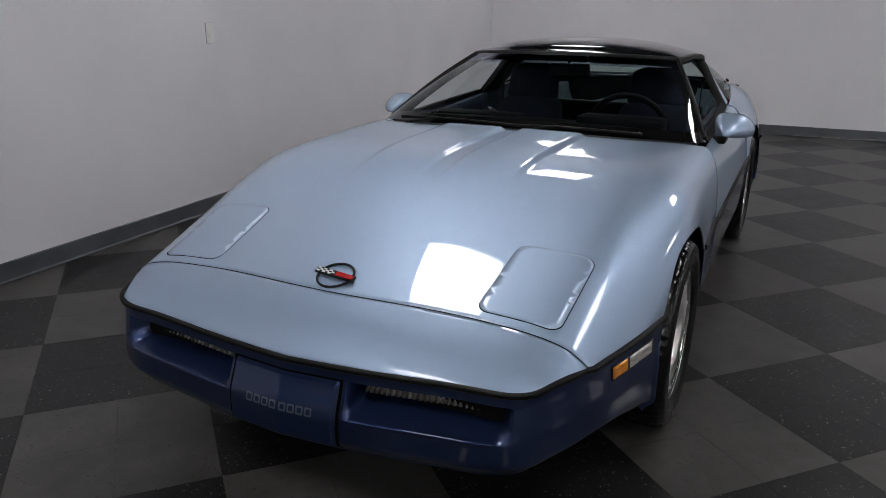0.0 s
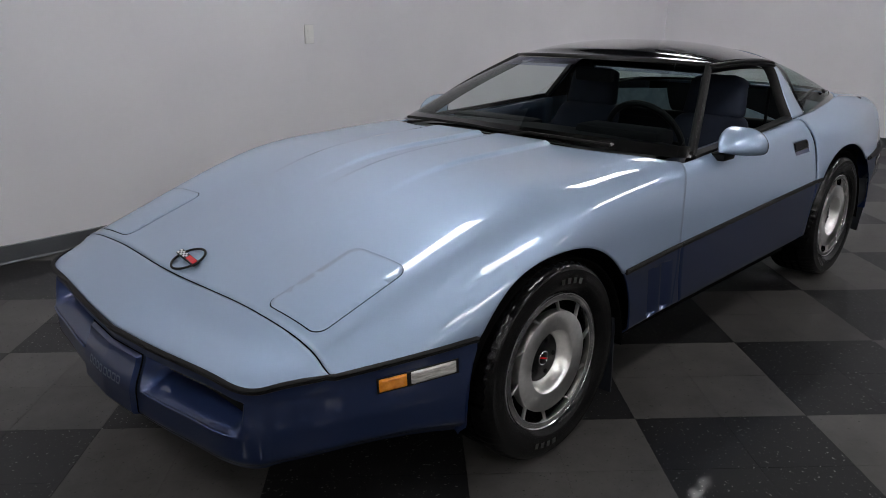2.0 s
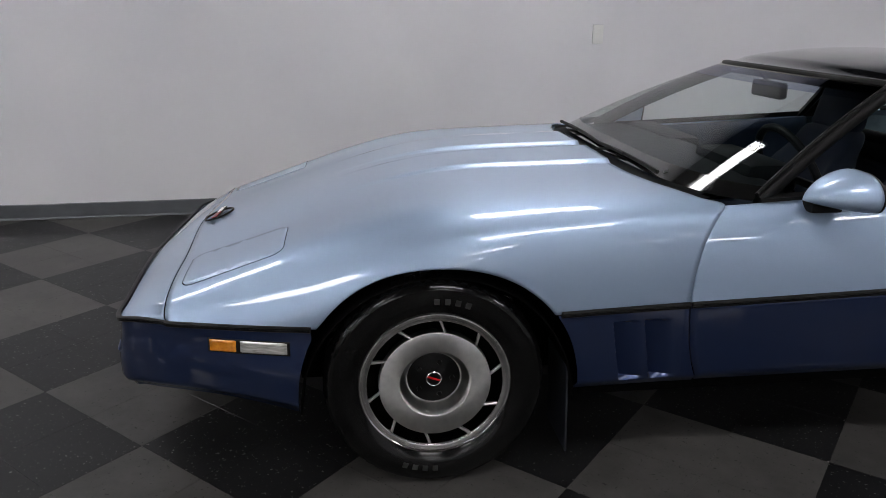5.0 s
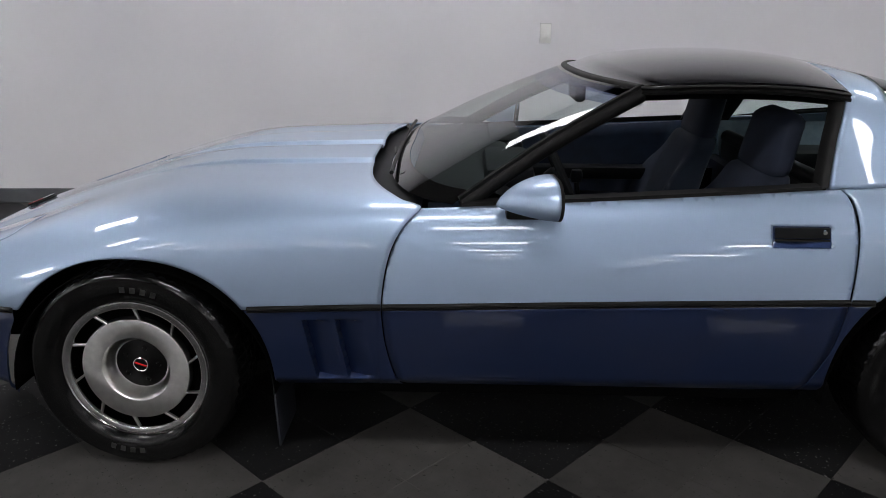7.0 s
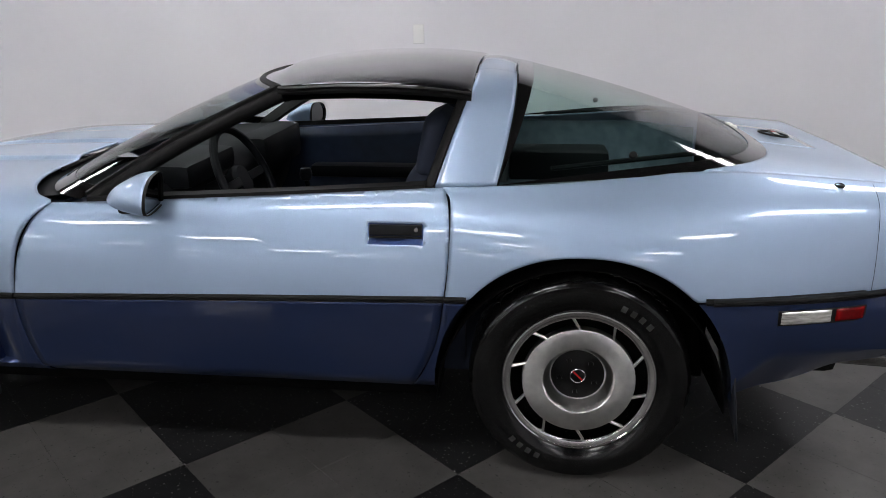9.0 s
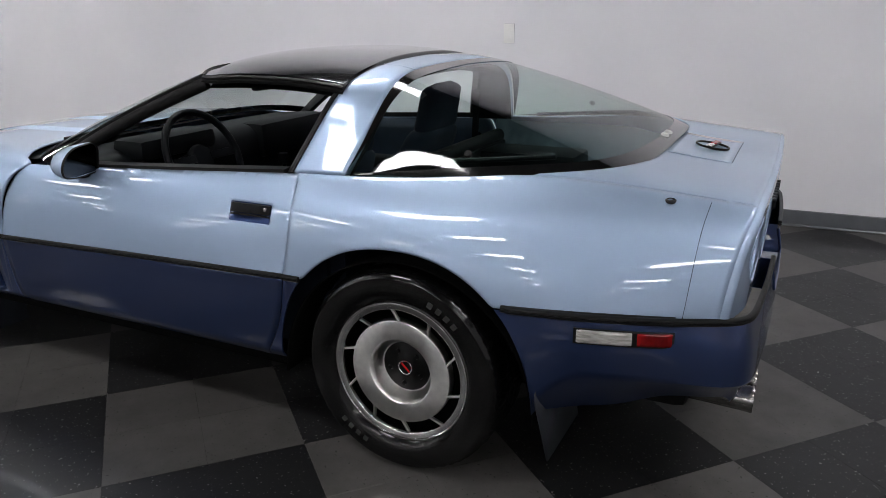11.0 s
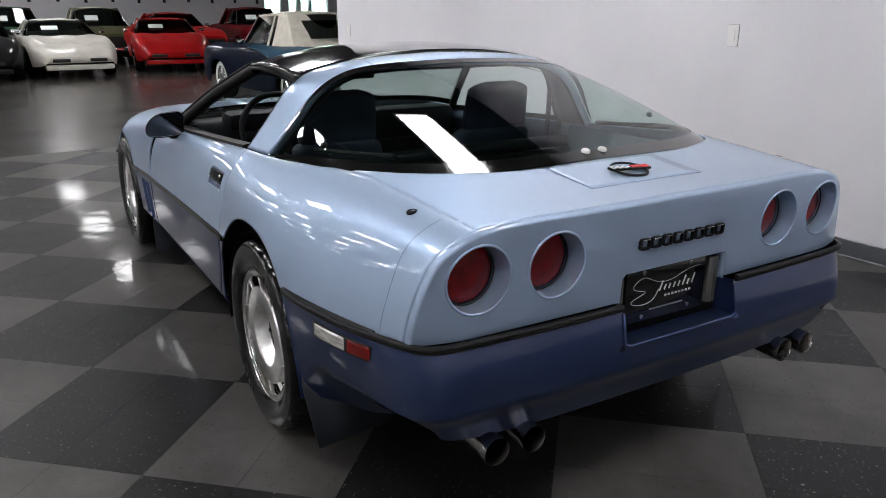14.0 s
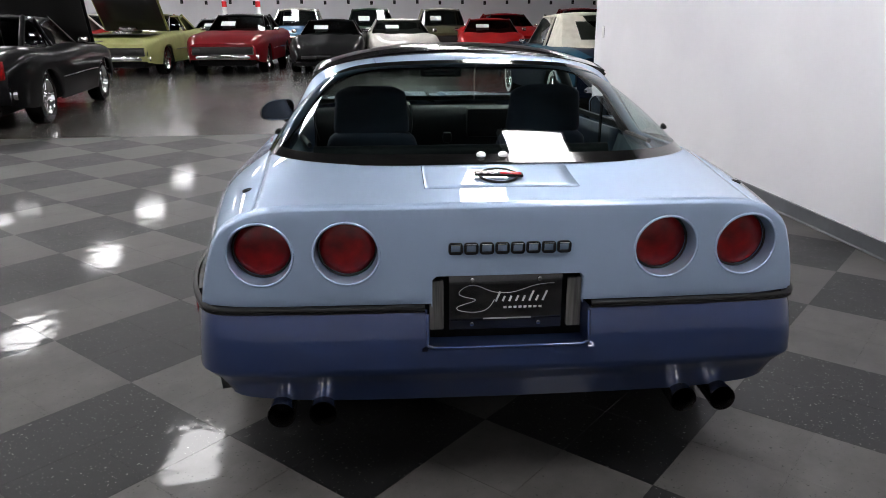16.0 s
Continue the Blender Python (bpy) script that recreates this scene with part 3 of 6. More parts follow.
crease(body("nose_panel", join(nose_half(-1), nose_half(1)), M_LIGHT, "light blue flexible nose cap"))


# dark front bumper, with lamp recesses
def nose_bottom(x):
    return spline([-1.0, -.98, -.93, -.85, -.6, -.36], [.226, .230, .255, .272, .268, .222])(x)


REC_S = (0.147, 0.500)
REC_T = (0.125, 0.55)


def slot(q, t):
    """Depth of the lamp slot: an upright back under the strip, then a ramp down to the lip."""
    if not (REC_S[0] < q < REC_S[1] and REC_T[0] < t < REC_T[1]):
        return 0.0
    ends = ease(REC_S[0], REC_S[0] + 0.022, q) * ease(REC_S[1], REC_S[1] - 0.05, q)
    ramp = 1 - min(1.0, max(0.0, (t - 0.335) / (REC_T[1] - 0.335)))
    return 0.105 * ends * ease(REC_T[0], REC_T[0] + 0.02, t) * ramp


def bumper_pt(q, t, s, push=0.0):
    x, w = nose_pt(q)
    z0, z1 = z_strip(x) - 0.006, nose_bottom(x)
    z = z0 + (z1 - z0) * t
    nrm = nose_normal(q)
    front = 1 - ease(0.40, 0.55, q)
    o = (0.008 + 0.026 * front) * ease(0.08, 0.60, t) - (0.035 - 0.012 * front) * ease(0.84, 1.0, t) - push
    px, pw = x + nrm.x * o, w + nrm.y * o
    lim = -arch_f(z)
    if px > lim:
        px = lim
    return (px, s * max(0.0, pw), z)


def bumper_half(s):
    qs = sorted(set([round(float(a), 4) for a in np.linspace(0, 1, 71)] + [round(REC_S[0] + d, 4) for d in (0, .005, .01, .016, .022)]
                    + [round(REC_S[1] - d, 4) for d in (0, .008, .016, .025, .034, .042, .05)]))
    ts = sorted(set([round(float(a), 4) for a in np.linspace(0, 1, 25)] + [round(REC_T[0] + d, 4) for d in (0, .005, .01, .015, .02)]
                    + [.335, .535, REC_T[1], .565]))
    return outward(clean(grid(lambda u, v: bumper_pt(u, v, s, slot(u, v)), 0, 0, qs, ts)))


bump = part("front_bumper", clean(join(bumper_half(-1), bumper_half(1)), 0.0003), M_DARK, CAR, "dark blue front bumper cover with two lamp slots", 28)


for s in (-1, 1):
    lip = [bumper_pt(float(q), REC_T[1] - .006, s, -.001) for q in np.linspace(REC_S[0] + .012, REC_S[1] - .03, 40)]
    part("slot_lip", tube(lip, [.0015] + [.0045] * 38 + [.0015], 10), M_DARK, bump, "rolled dark blue lip of the lamp slot", 60)


def front_lamp(s):
    """Lamp unit at the back of the bumper recess, with upright flutes."""
    S0, S1 = REC_S[0] + 0.026, REC_S[1] - 0.055

    def fn(u, v):
        q = S0 + (S1 - S0) * u
        flute = 0.003 * math.sin(u * math.pi * 44)
        return bumper_pt(q, REC_T[0] + 0.022 + 0.185 * v, s, 0.062 + flute)
    return solid(part("front_lamp", outward(grid(fn, 180, 8)), M_SMOKE, CAR, "smoked fluted driving lamp set into the bumper", 60), 0.01)


front_lamp(-1)
front_lamp(1)


def filler_pt(a, b, off):
    """A point on the plate panel: a across from -1 to 1, b down."""
    p = bumper_pt(abs(a) * 0.134, 0.125 + 0.80 * b, 1 if a >= 0 else -1, -off)
    return p


fp = grid(lambda u, v: filler_pt(2 * u - 1, v, 0.016 * (1 - ease(0.95, 1, abs(2 * u - 1))) * (1 - ease(0.93, 1.0, abs(2 * v - 1)))), 70, 50)
part("panel_gap", outward(grid(lambda u, v: filler_pt(1.045 * (2 * u - 1), -.02 + 1.05 * v, 0.003), 60, 30)), M_HOLE, CAR, "dark gap round the plate panel")
plate_panel = crease(part("plate_panel", outward(fp), M_DARK, CAR, "dark blue number plate filler panel"))
for k in range(8):
    a = -0.62 + k * 0.157
    loop = rounded(a, a + .132, .40, .53, .02, 3)
    hole = rounded(a + .028, a + .104, .428, .502, .012, 3)
    part("raised_mark", outward(patch(loop, [hole], .03, lambda p, q: filler_pt(p, q, .0178)), (-.6, 0, .35)), M_EMBOSS, plate_panel, "pale embossed mark")


# ---- rub strip, all round ----
STRIP = [(a, (1.0 if b > 0 else 0.82) * b) for a, b in [(-0.006, -0.016), (0.006, -0.016), (0.012, -0.009), (0.012, -0.003), (0.008, 0.0), (0.012, 0.003), (0.012, 0.009), (0.006, 0.015), (-0.006, 0.015)]]


def strip_piece(pts, label="black rubber rub strip", h=1.0):
    pts = [Vector(p) for p in pts]
    nr = []
    for i, p in enumerate(pts):
        d = pts[min(i + 1, len(pts) - 1)] - pts[max(i - 1, 0)]
        n = Vector((d.y, -d.x, 0)).normalized()
        if n.dot(Vector((p.x - 1.2, p.y * 3, 0))) < 0:
            n = -n
        nr.append(n)
    return part("rub_strip", sweep(pts, nr, [(a * .75, .66 * h * b) for a, b in STRIP]), M_TRIM, CAR, label, 50)


def side_w(x):
    if x < 0.72:
        return sec_fn(x, "f")[0](v_at(x, "f", z_strip(x)))
    if x < 2.06:
        return sec_fn(x, "d")[0](1.0)
    return sec_fn(x, "r")[0](1.0)


fs = []
for q in np.linspace(0, 1, 90):
    x, w = nose_pt(float(q))
    if x < -arch_f(z_strip(x)) - 0.004:
        n = nose_normal(float(q))
        if x > -.765:
            w = max(w, side_w(x))
        fs.append((x + .003 * n.x, w + .003 * abs(n.y), z_strip(x)))
strip_piece([(x, -w, z) for x, w, z in fs[::-1]] + [(x, w, z) for x, w, z in fs[1:]], "black rubber rub strip round the nose", 0.8)


for s in (-1, 1):
    sf = seam_front(0.54)
    for a, b in ((0.345, sf - 0.003), (sf + 0.003, 2.052), (2.058, WB - 0.325), (WB + 0.328, 3.205)):
        xs = np.linspace(a, b, 14)
        strip_piece([(x, s * side_w(x), z_strip(x)) for x in xs], "black rubber rub strip along the body side")


# ---- lower sides ----
def lower_w(x, z):
    """Half-width of the dark lower body."""
    zs = z_strip(x)
    t = max(0.0, (zs - z) / (zs - 0.26))
    return side_w(x) + 0.002 * math.sin(math.pi * min(1, t)) - 0.012 * t - 0.05 * ease(0.82, 1.05, t)


def gill(x, z):
    """Depth of the two vent slots behind the front wheel."""
    d = 0.0
    for k in (0, 1):
        a = 0.503 + 0.095 * k + (0.49 - z) * 0.17
        t = (x - a) / 0.085
        if 0 < t < 1:
            d += 0.032 * (1 - t) ** 1.3 * ease(0.0, 0.04, t) * ease(0.305, 0.313, z) * ease(0.497, 0.490, z)
    return d


def lower(name, s, xa, xb, z0, label, top=None, n=(24, 22)):
    def fn(u, v):
        xm = 0.5
        z1 = None
        x = 0
        zt = 0.55
        for _ in range(3):
            zt = (z_strip(x) if _ else 0.55) - 0.004
            z = zt + (z0(x) - zt) * v if callable(z0) else zt + (z0 - zt) * v
            x = xa(z) + (xb(z) - xa(z)) * u
        return (x, s * (lower_w(x, z) - gill(x, z) * (name == "lower_fender")), z)
    return body(name, grid(fn, *n), M_DARK, label)


for s in (-1, 1):
    lower("lower_fender", s, lambda z: arch_f(z) + 0.004, lambda z: seam_front(z) - GAP, 0.268, "dark blue lower fender with two vent slots", n=(110, 60))
    lower("lower_quarter", s, lambda z: seam_rear(z) + GAP, lambda z: WB - arch_r(z) - 0.004, 0.270, "dark blue lower quarter panel")


# ---- doors ----
HX0, HX1, HZ0, HZ1 = 1.832, 1.992, 0.722, 0.779


def door_pt(x, z, s):
    """Surface of the upper door at height z."""
    fw, fz = sec_fn(x, "d")
    a, b = 0.0, 1.0
    for _ in range(22):
        m = (a + b) / 2
        a, b = (m, b) if fz(m) > z else (a, m)
    return (x, s * fw((a + b) / 2), z)


belt = lambda x: DZ[0](x)


def door_outline():
    out = []
    for z in np.linspace(0.545, 0.811, 20):
        zz = max(z, z_strip(seam_front(z)))
        out.append((seam_front(zz) + GAP, zz))
    for x in np.linspace(out[-1][0] + 0.04, 1.98, 26):
        out.append((x, belt(x)))
    for z in np.linspace(0.867, 0.576, 18):
        out.append((seam_rear(z) - GAP, z))
    for x in np.linspace(2.0, 0.79, 28):
        out.append((x, z_strip(x)))
    return out


def build_door(s):
    hole = rounded(HX0, HX1, HZ0, HZ1, 0.008)
    bm = patch(door_outline(), [hole], 0.0115, lambda x, z: door_pt(x, z, s))
    door = body("door", bm, M_LIGHT, "closed light blue door with lowered window", t=0.02)
    # lower skin of the door
    def fn(u, v):
        x, z = 1.4, 0.4
        for k in range(3):
            zt = z_strip(x) - 0.004
            z = zt + (0.268 - zt) * v
            a, b = seam_front(z) + GAP, seam_rear(z) - GAP
            x = a + (b - a) * u
        return (x, s * lower_w(x, z), z)
    low = solid(part("lower_skin", outward(clean(grid(fn, 50, 22))), M_DARK, door, "dark blue lower door skin", 40), 0.006)
    # handle pocket and flap
    y = door_pt(1.91, 0.75, s)[1]
    pocket = grid(lambda u, v: (HX0 + (HX1 - HX0) * u, y - s * 0.03 * (1 if 0.01 < u < 0.99 and 0.01 < v < 0.99 else -0.0),
                                HZ0 + (HZ1 - HZ0) * v), 0, 0, [0, .005, .5, .995, 1], [0, .005, .5, .995, 1])
    lean = (door_pt(1.91, .72, s)[1] - door_pt(1.91, .78, s)[1]) / .06

    def leaned(bm):
        for v in bm.verts:
            v.co.y -= lean * (v.co.z - .75)
        return bm
    part("handle_pocket", leaned(pocket), M_DARK, door)
    part("handle", leaned(box(HX0 + .004, HX1 - .004, y - .006, y + .006, HZ0 + .026, HZ1 - .003, 0.003)), M_PLASTIC, door, "black flush door handle")
    part("handle_bar", leaned(box(HX0 + .004, HX1 - .004, y - .004, y + .004, HZ0 + .018, HZ0 + .023, 0.002)), M_TRIM, door)
    lk = moved(lathe([(0, -.004), (.006, -.004), (.007, 0), (.007, .01)], 20), pose(1.972, y - lean * .015 + s * 0.006, 0.765, 0, 0, 0 if s < 0 else 180))
    part("door_lock", lk, M_CHROME, door)
    # black seal on the belt line
    xs = np.linspace(0.96, 1.985, 26)
    seal = sweep([(x, s * (DW[0](x) - 0.008), belt(x) + 0.002) for x in xs], [(0, s, 0)] * 26,
                 [(-.03, -.01), (.008, -.004), (.006, .008), (-.03, .012)])
    part("belt_seal", seal, M_TRIM, door, "black rubber window seal")
    # inner trim
    panel = grid(lambda u, v: (0.86 + 1.15 * u, s * (0.70 - 0.03 * ease(.3, .9, v)), belt(0.86 + 1.15 * u) - 0.01 - 0.50 * v), 12, 10)
    solid(part("door_trim", panel, M_PANEL_BLUE, door, "dark blue vinyl door trim"), 0.03, 0)
    part("armrest", box(1.25, 1.85, s * .60 - .05, s * .60 + .05, .60, .66, .02), M_PLASTIC, door)
    return door


DOORS = [build_door(s) for s in (-1, 1)]


# ---- rear body ----
glass_edge = curve([(3.05, 0, .923), (3.046, .25, .920), (3.018, .44, .915), (2.945, .575, .911), (2.845, .646, .908), (2.69, .692, .900), (2.45, .720, .886), (2.195, .738, .872)])


def face_x(w, z):
    w = abs(w)
    return 3.376 - 0.012 * (w / 0.66) ** 2 - 0.030 * ease(0.66, 0.84, w) + 0.06 * (z - 0.757)


def rear_end(v):
    fw, fz = sec_fn(3.36, "r")
    return face_x(fw(v), fz(v)) - 0.016 - 0.006 * ease(.6, 1, v)


def glass_x(w):
    a, b = 0.0, 0.75
    for _ in range(24):
        m = (a + b) / 2
        a, b = (m, b) if glass_edge(m)[1] < w else (a, m)
    return glass_edge(a)[0]


CAP_X = 3.222


def rear_pt(x, v, s):
    fw, fz = sec_fn(x, "r")
    return (x, s * fw(v), fz(v))


def deck_half(s):
    def fn(u, v):
        q = 0.45 * v
        x0 = 2.95
        for _ in range(8):
            w = sec_fn(x0, "r")[0](q)
            x0 = glass_x(min(w, 0.672))
        x1 = rear_end(q)
        x = x0 + (x1 - x0) * u
        return rear_pt(x, q, s)
    return outward(grid(fn, 36, 40))


def quarter_half(s):
    def fn(u, v):
        q = 0.45 + 0.55 * v
        x0 = seam_rear(0.885 - 0.3 * v) + GAP
        x1 = rear_end(q)
        x = x0 + (x1 - x0) * u
        vm = v_at(x, "r", max(z_strip(x), arch_z(x)))
        q = 0.45 + (vm - 0.45) * v
        return rear_pt(x, q, s)
    return outward(grid(fn, 100, 44))


body("rear_body", join(deck_half(-1), deck_half(1), quarter_half(-1), quarter_half(1)), M_LIGHT, "light blue rear quarters and tail deck")


def edge_point(v):
    return rear_pt(rear_end(v), v, 1)


EDGE = [edge_point(v) for v in np.linspace(0, 1, 70)]
LAMPS = [(-.634, .757), (-.415, .757), (.415, .757), (.634, .757)]
LR = 0.086
PL = (-0.198, 0.203, 0.500, 0.692)


def rear_face():
    inset = 0.012
    top = []
    for x, w, z in EDGE:
        top.append((max(0.0, w - inset * ease(.5, .8, w)), z - inset * (1 - ease(.72, .80, w)) ))
    zs = 0.615
    right = [(w, z) for w, z in top if z > zs + 0.004]
    outer = [(-w, z) for w, z in right[::-1]] + [(w, z) for w, z in right[1:]]
    wmax = right[-1][0]
    bottom = [(x, zs) for x in np.linspace(wmax, PL[1] + 0.001, 22)] + [(PL[1], z) for z in np.linspace(zs, PL[3] - .012, 5)[1:]] \
        + [(PL[1] - .012, PL[3])] + [(x, PL[3]) for x in np.linspace(PL[1] - .03, PL[0] + .03, 12)] + [(PL[0] + .012, PL[3])] \
        + [(PL[0], z) for z in np.linspace(PL[3] - .012, zs, 5)] + [(x, zs) for x in np.linspace(PL[0] - .001, -wmax, 22)][1:]
    holes = [ring(a, b, LR, LR, 40) for a, b in LAMPS]
    bm = patch(outer + bottom, holes, 0.022, lambda w, z: (face_x(w, z), w, z))
    # rounded lip between the tail edge and the face
    rim = []
    for s in (-1, 1):
        def fn(u, v):
            i = v * (len(EDGE) - 1)
            k = min(int(i + 1e-6), len(EDGE) - 1)
            x, w, z = EDGE[k]
            w1 = max(0.0, w - inset * ease(.5, .8, w))
            z1 = max(z - inset * (1 - ease(.72, .80, w)), zs)
            x1 = face_x(w1, z1)
            c = math.sin(u * math.pi / 2)
            d = 1 - math.cos(u * math.pi / 2)
            return (x + (x1 - x) * c, s * (w + (w1 - w) * d), z + (z1 - z) * d)
        rim.append(outward(grid(fn, 7, len(EDGE)), (2.8, 0, .7)))
    return join(outward(bm, (2.8, 0, .7)), *rim)


tail = part("tail_panel", clean(rear_face(), 0.0006), M_LIGHT, CAR, "light blue tail panel with four round recessed lamps", 40)


def tail_lamp(a, b):
    x = face_x(a, b)
    yaw = math.degrees(math.atan(2 * 0.055 * a / 0.64))
    m = pose(x, a, b, 0, 0, 0)
    ob = thing("tail_lamp", "", "")
    ob.parent, ob.matrix_basis = CAR, m
    ob["label"] = "round red tail lamp in a painted recess"

    def cone(u, v):
        ang = 2 * math.pi * v
        r = LR - (LR - 0.076) * u
        w, z = r * math.cos(ang), r * math.sin(ang)
        lip = 0.002 * math.sin(math.pi * min(1, u * 3))
        return (face_x(a + w, b + z) - x - 0.066 * u + lip, w, z)
    part("bucket", grid(cone, 10, 40, None, [k / 40 for k in range(40)], close_v=True, flip=True), M_LIGHT, ob, "", 60)
    ring = [2 * math.pi * k / 48 for k in range(49)]
    part("recess_lip", tube([(face_x(a + (LR - .002) * math.cos(g), b + (LR - .002) * math.sin(g)) - x - .0012, (LR - .002) * math.cos(g), (LR - .002) * math.sin(g)) for g in ring], .0038, 10, False), M_LIGHT, ob, "rolled painted lip of the recess", 60)
    lens = []
    for r, h in [(0.0, -.053), (.02, -.053), (.04, -.0535), (.058, -.055), (.068, -.058), (.0745, -.065)]:
        lens.append((r, h))
    lb = moved(lathe(lens, 40), Matrix.Rotation(radians(90), 4, "Z") @ Matrix.Scale(-1, 4, (0, 1, 0)))
    part("lens", lb, M_RED_LENS, ob, "dark red round lens")
    bezel = moved(lathe([(.072, -.056), (.075, -.053), (.080, -.057), (.080, -.071)], 40), Matrix.Rotation(radians(90), 4, "Z") @ Matrix.Scale(-1, 4, (0, 1, 0)))
    part("bezel", bezel, M_TRIM, ob)
    return ob


for a, b in LAMPS:
    tail_lamp(a, b)


# dark rear bumper: outline from the wheel opening round to the tail centre
rear_xy = curve([(3.394, 0), (3.392, .25), (3.387, .48), (3.378, .65), (3.371, .722), (3.361, .755), (3.338, .779), (3.29, .802), (3.205, .832), (3.0, .878), (2.75, .899)])


def rear_normal(q):
    a, b = rear_xy(max(0, q - .003)), rear_xy(min(1, q + .003))
    d = Vector((b[0] - a[0], b[1] - a[1])).normalized()
    return Vector((d.y, -d.x))


def rear_bottom(x):
    return spline([2.75, 2.93, 3.04, 3.12, 3.20, 3.32, 3.358, 3.372, 3.38, 3.40], [.300, .298, .312, .335, .362, .378, .378, .362, .350, .342])(x)


def rbump_pt(q, t, s, push=0.0):
    x, w = rear_xy(q)
    z0 = z_strip(x) - 0.004
    zb = rear_bottom(x)
    zc = zb + (0.445 - zb) * ease(2.78, 3.0, x)
    n = rear_normal(q)
    if t < 0.65:
        k = t / 0.65
        z = z0 + (zc - z0) * k
        o = 0.005 * math.sin(math.pi * k) + 0.024 * k * ease(3.13, 3.34, x)
    else:
        k = (t - 0.65) / 0.35
        z = zc + (zb - zc) * k
        o = 0.024 * ease(3.13, 3.34, x) - (0.09 - 0.02 * ease(3.28, 3.36, x)) * k ** 1.1 * ease(2.78, 3.0, x)
    o -= push
    px, pw = x + n.x * o * (1.0 if push else (0.45 if o < 0 else 1.0)), w + n.y * o
    lim = WB + arch_r(z) + 0.004
    if px < lim:
        px = lim
    return (px, s * max(0.0, pw), z)


NOTCH = 0.152


def rbump_half(s):
    qs = sorted(set([round(float(a), 4) for a in np.linspace(0, 1, 61)] + [NOTCH]))
    ts = sorted(set([round(float(a), 4) for a in np.linspace(0, 1, 21)] + [0.40]))
    bm = grid(lambda u, v: rbump_pt(u, v, s), 0, 0, qs, ts)
    n = len(ts) - 1
    bm.faces.ensure_lookup_table()
    kill = [bm.faces[i * n + j] for i in range(len(qs) - 1) for j in range(n) if qs[i] < NOTCH - 1e-6 and ts[j] < 0.40 - 1e-6]
    bmesh.ops.delete(bm, geom=kill, context="FACES")
    side = grid(lambda u, v: rbump_pt(NOTCH - .004 * v, 0.40 * u, s, .07 * v), 8, 5)
    floor = grid(lambda u, v: rbump_pt(NOTCH * u, 0.40, s, .07 * v), 14, 5)
    return join(outward(clean(bm)), side, floor)


rear_bump = part("rear_bumper", clean(join(rbump_half(-1), rbump_half(1)), .0003), M_DARK, CAR, "dark blue rear bumper cover with plate recess", 40)
notch_rim = [rbump_pt(NOTCH, float(t), -1, -.001) for t in np.linspace(.05, .37, 8)]
notch_rim += [rbump_pt(float(q), .40, -1 if k < 20 else 1, -.001) for k, q in enumerate([*np.linspace(NOTCH - .012, .001, 20), *np.linspace(.001, NOTCH - .012, 20)])]
notch_rim += [rbump_pt(NOTCH, float(t), 1, -.001) for t in np.linspace(.37, .05, 8)]
part("recess_lip", tube(notch_rim, .0048, 10), M_DARK, rear_bump, "rolled dark blue lip of the plate recess", 60)
for s in (-1, 1):
    pts = []
    for q in np.linspace(NOTCH + .004, 1, 60):
        x, w = rear_xy(float(q))
        if x > WB + 0.33:
            nv = rear_normal(float(q))
            w = max(w, side_w(x)) if x < 3.2 else w
            pts.append((x + 0.005 * nv.x, s * (w + 0.005 * nv.y), z_strip(x)))
    strip_piece(pts, "black rubber rub strip round the tail")

# plate recess upper walls and back
bx = 3.326
def recess_side(y):
    return grid(lambda u, v: (lambda z: (bx + (face_x(.2, z) - .001 - bx) * v, y, z))(.606 + (PL[3] - .606) * u), 6, 3)


rec = join(grid(lambda u, v: (bx + (face_x(.2, PL[3]) - .001 - bx) * v, PL[0] + (PL[1] - PL[0]) * u, PL[3]), 8, 3), recess_side(PL[0]), recess_side(PL[1]))
solid(part("recess_wall", rec, M_LIGHT, CAR, "light blue walls of the plate recess"), .002, 0)
rec = grid(lambda u, v: (bx, PL[0] - .02 + (PL[1] - PL[0] + .04) * u, .49 + (PL[3] - .49) * v), 3, 3)
solid(part("plate_recess", rec, M_PLASTIC, CAR, "black plate recess"), .002, 0)
for s in (-1, 1):
    part("plate_lamp", box(bx, bx + .02, s * .185 - .02, s * .185 + .02, .53, .67, .006), M_SMOKE, CAR, "clear plate lamp lens")

plate = part("dealer_plate", box(bx + .012, bx + .015, -.152, .152, .528, .680, .001), M_FRIT, CAR, "black dealer plate with white script")


# ---- glasshouse ----
ws_base = curve([(.715, 0, .846), (.715, .3, .846), (.735, .5, .843), (.78, .66, .838), (.84, .745, .829), (.935, .785, .819)])
ws_top = curve([(1.342, 0, 1.147), (1.36, .25, 1.144), (1.41, .42, 1.138), (1.498, .542, 1.128)])


def screen_pt(u, v, s, off=0.0):
    a, b = ws_base(u), ws_top(u)
    k = 0.016 * math.sin(math.pi * v)
    p = [a[i] + (b[i] - a[i]) * v for i in range(3)]
    return (p[0] - k * .45 - off * .45, s * (p[1] + k * .3 * u), p[2] + k * .85 + off * .85)


def both(fn, nu, nv, us=None, vs=None):
    return clean(join(outward(grid(lambda u, v: fn(u, v, -1), nu, nv, us, vs)), outward(grid(lambda u, v: fn(u, v, 1), nu, nv, us, vs))))


part("windscreen", both(screen_pt, 40, 24), M_SCREEN, CAR, "sloping tinted windscreen")
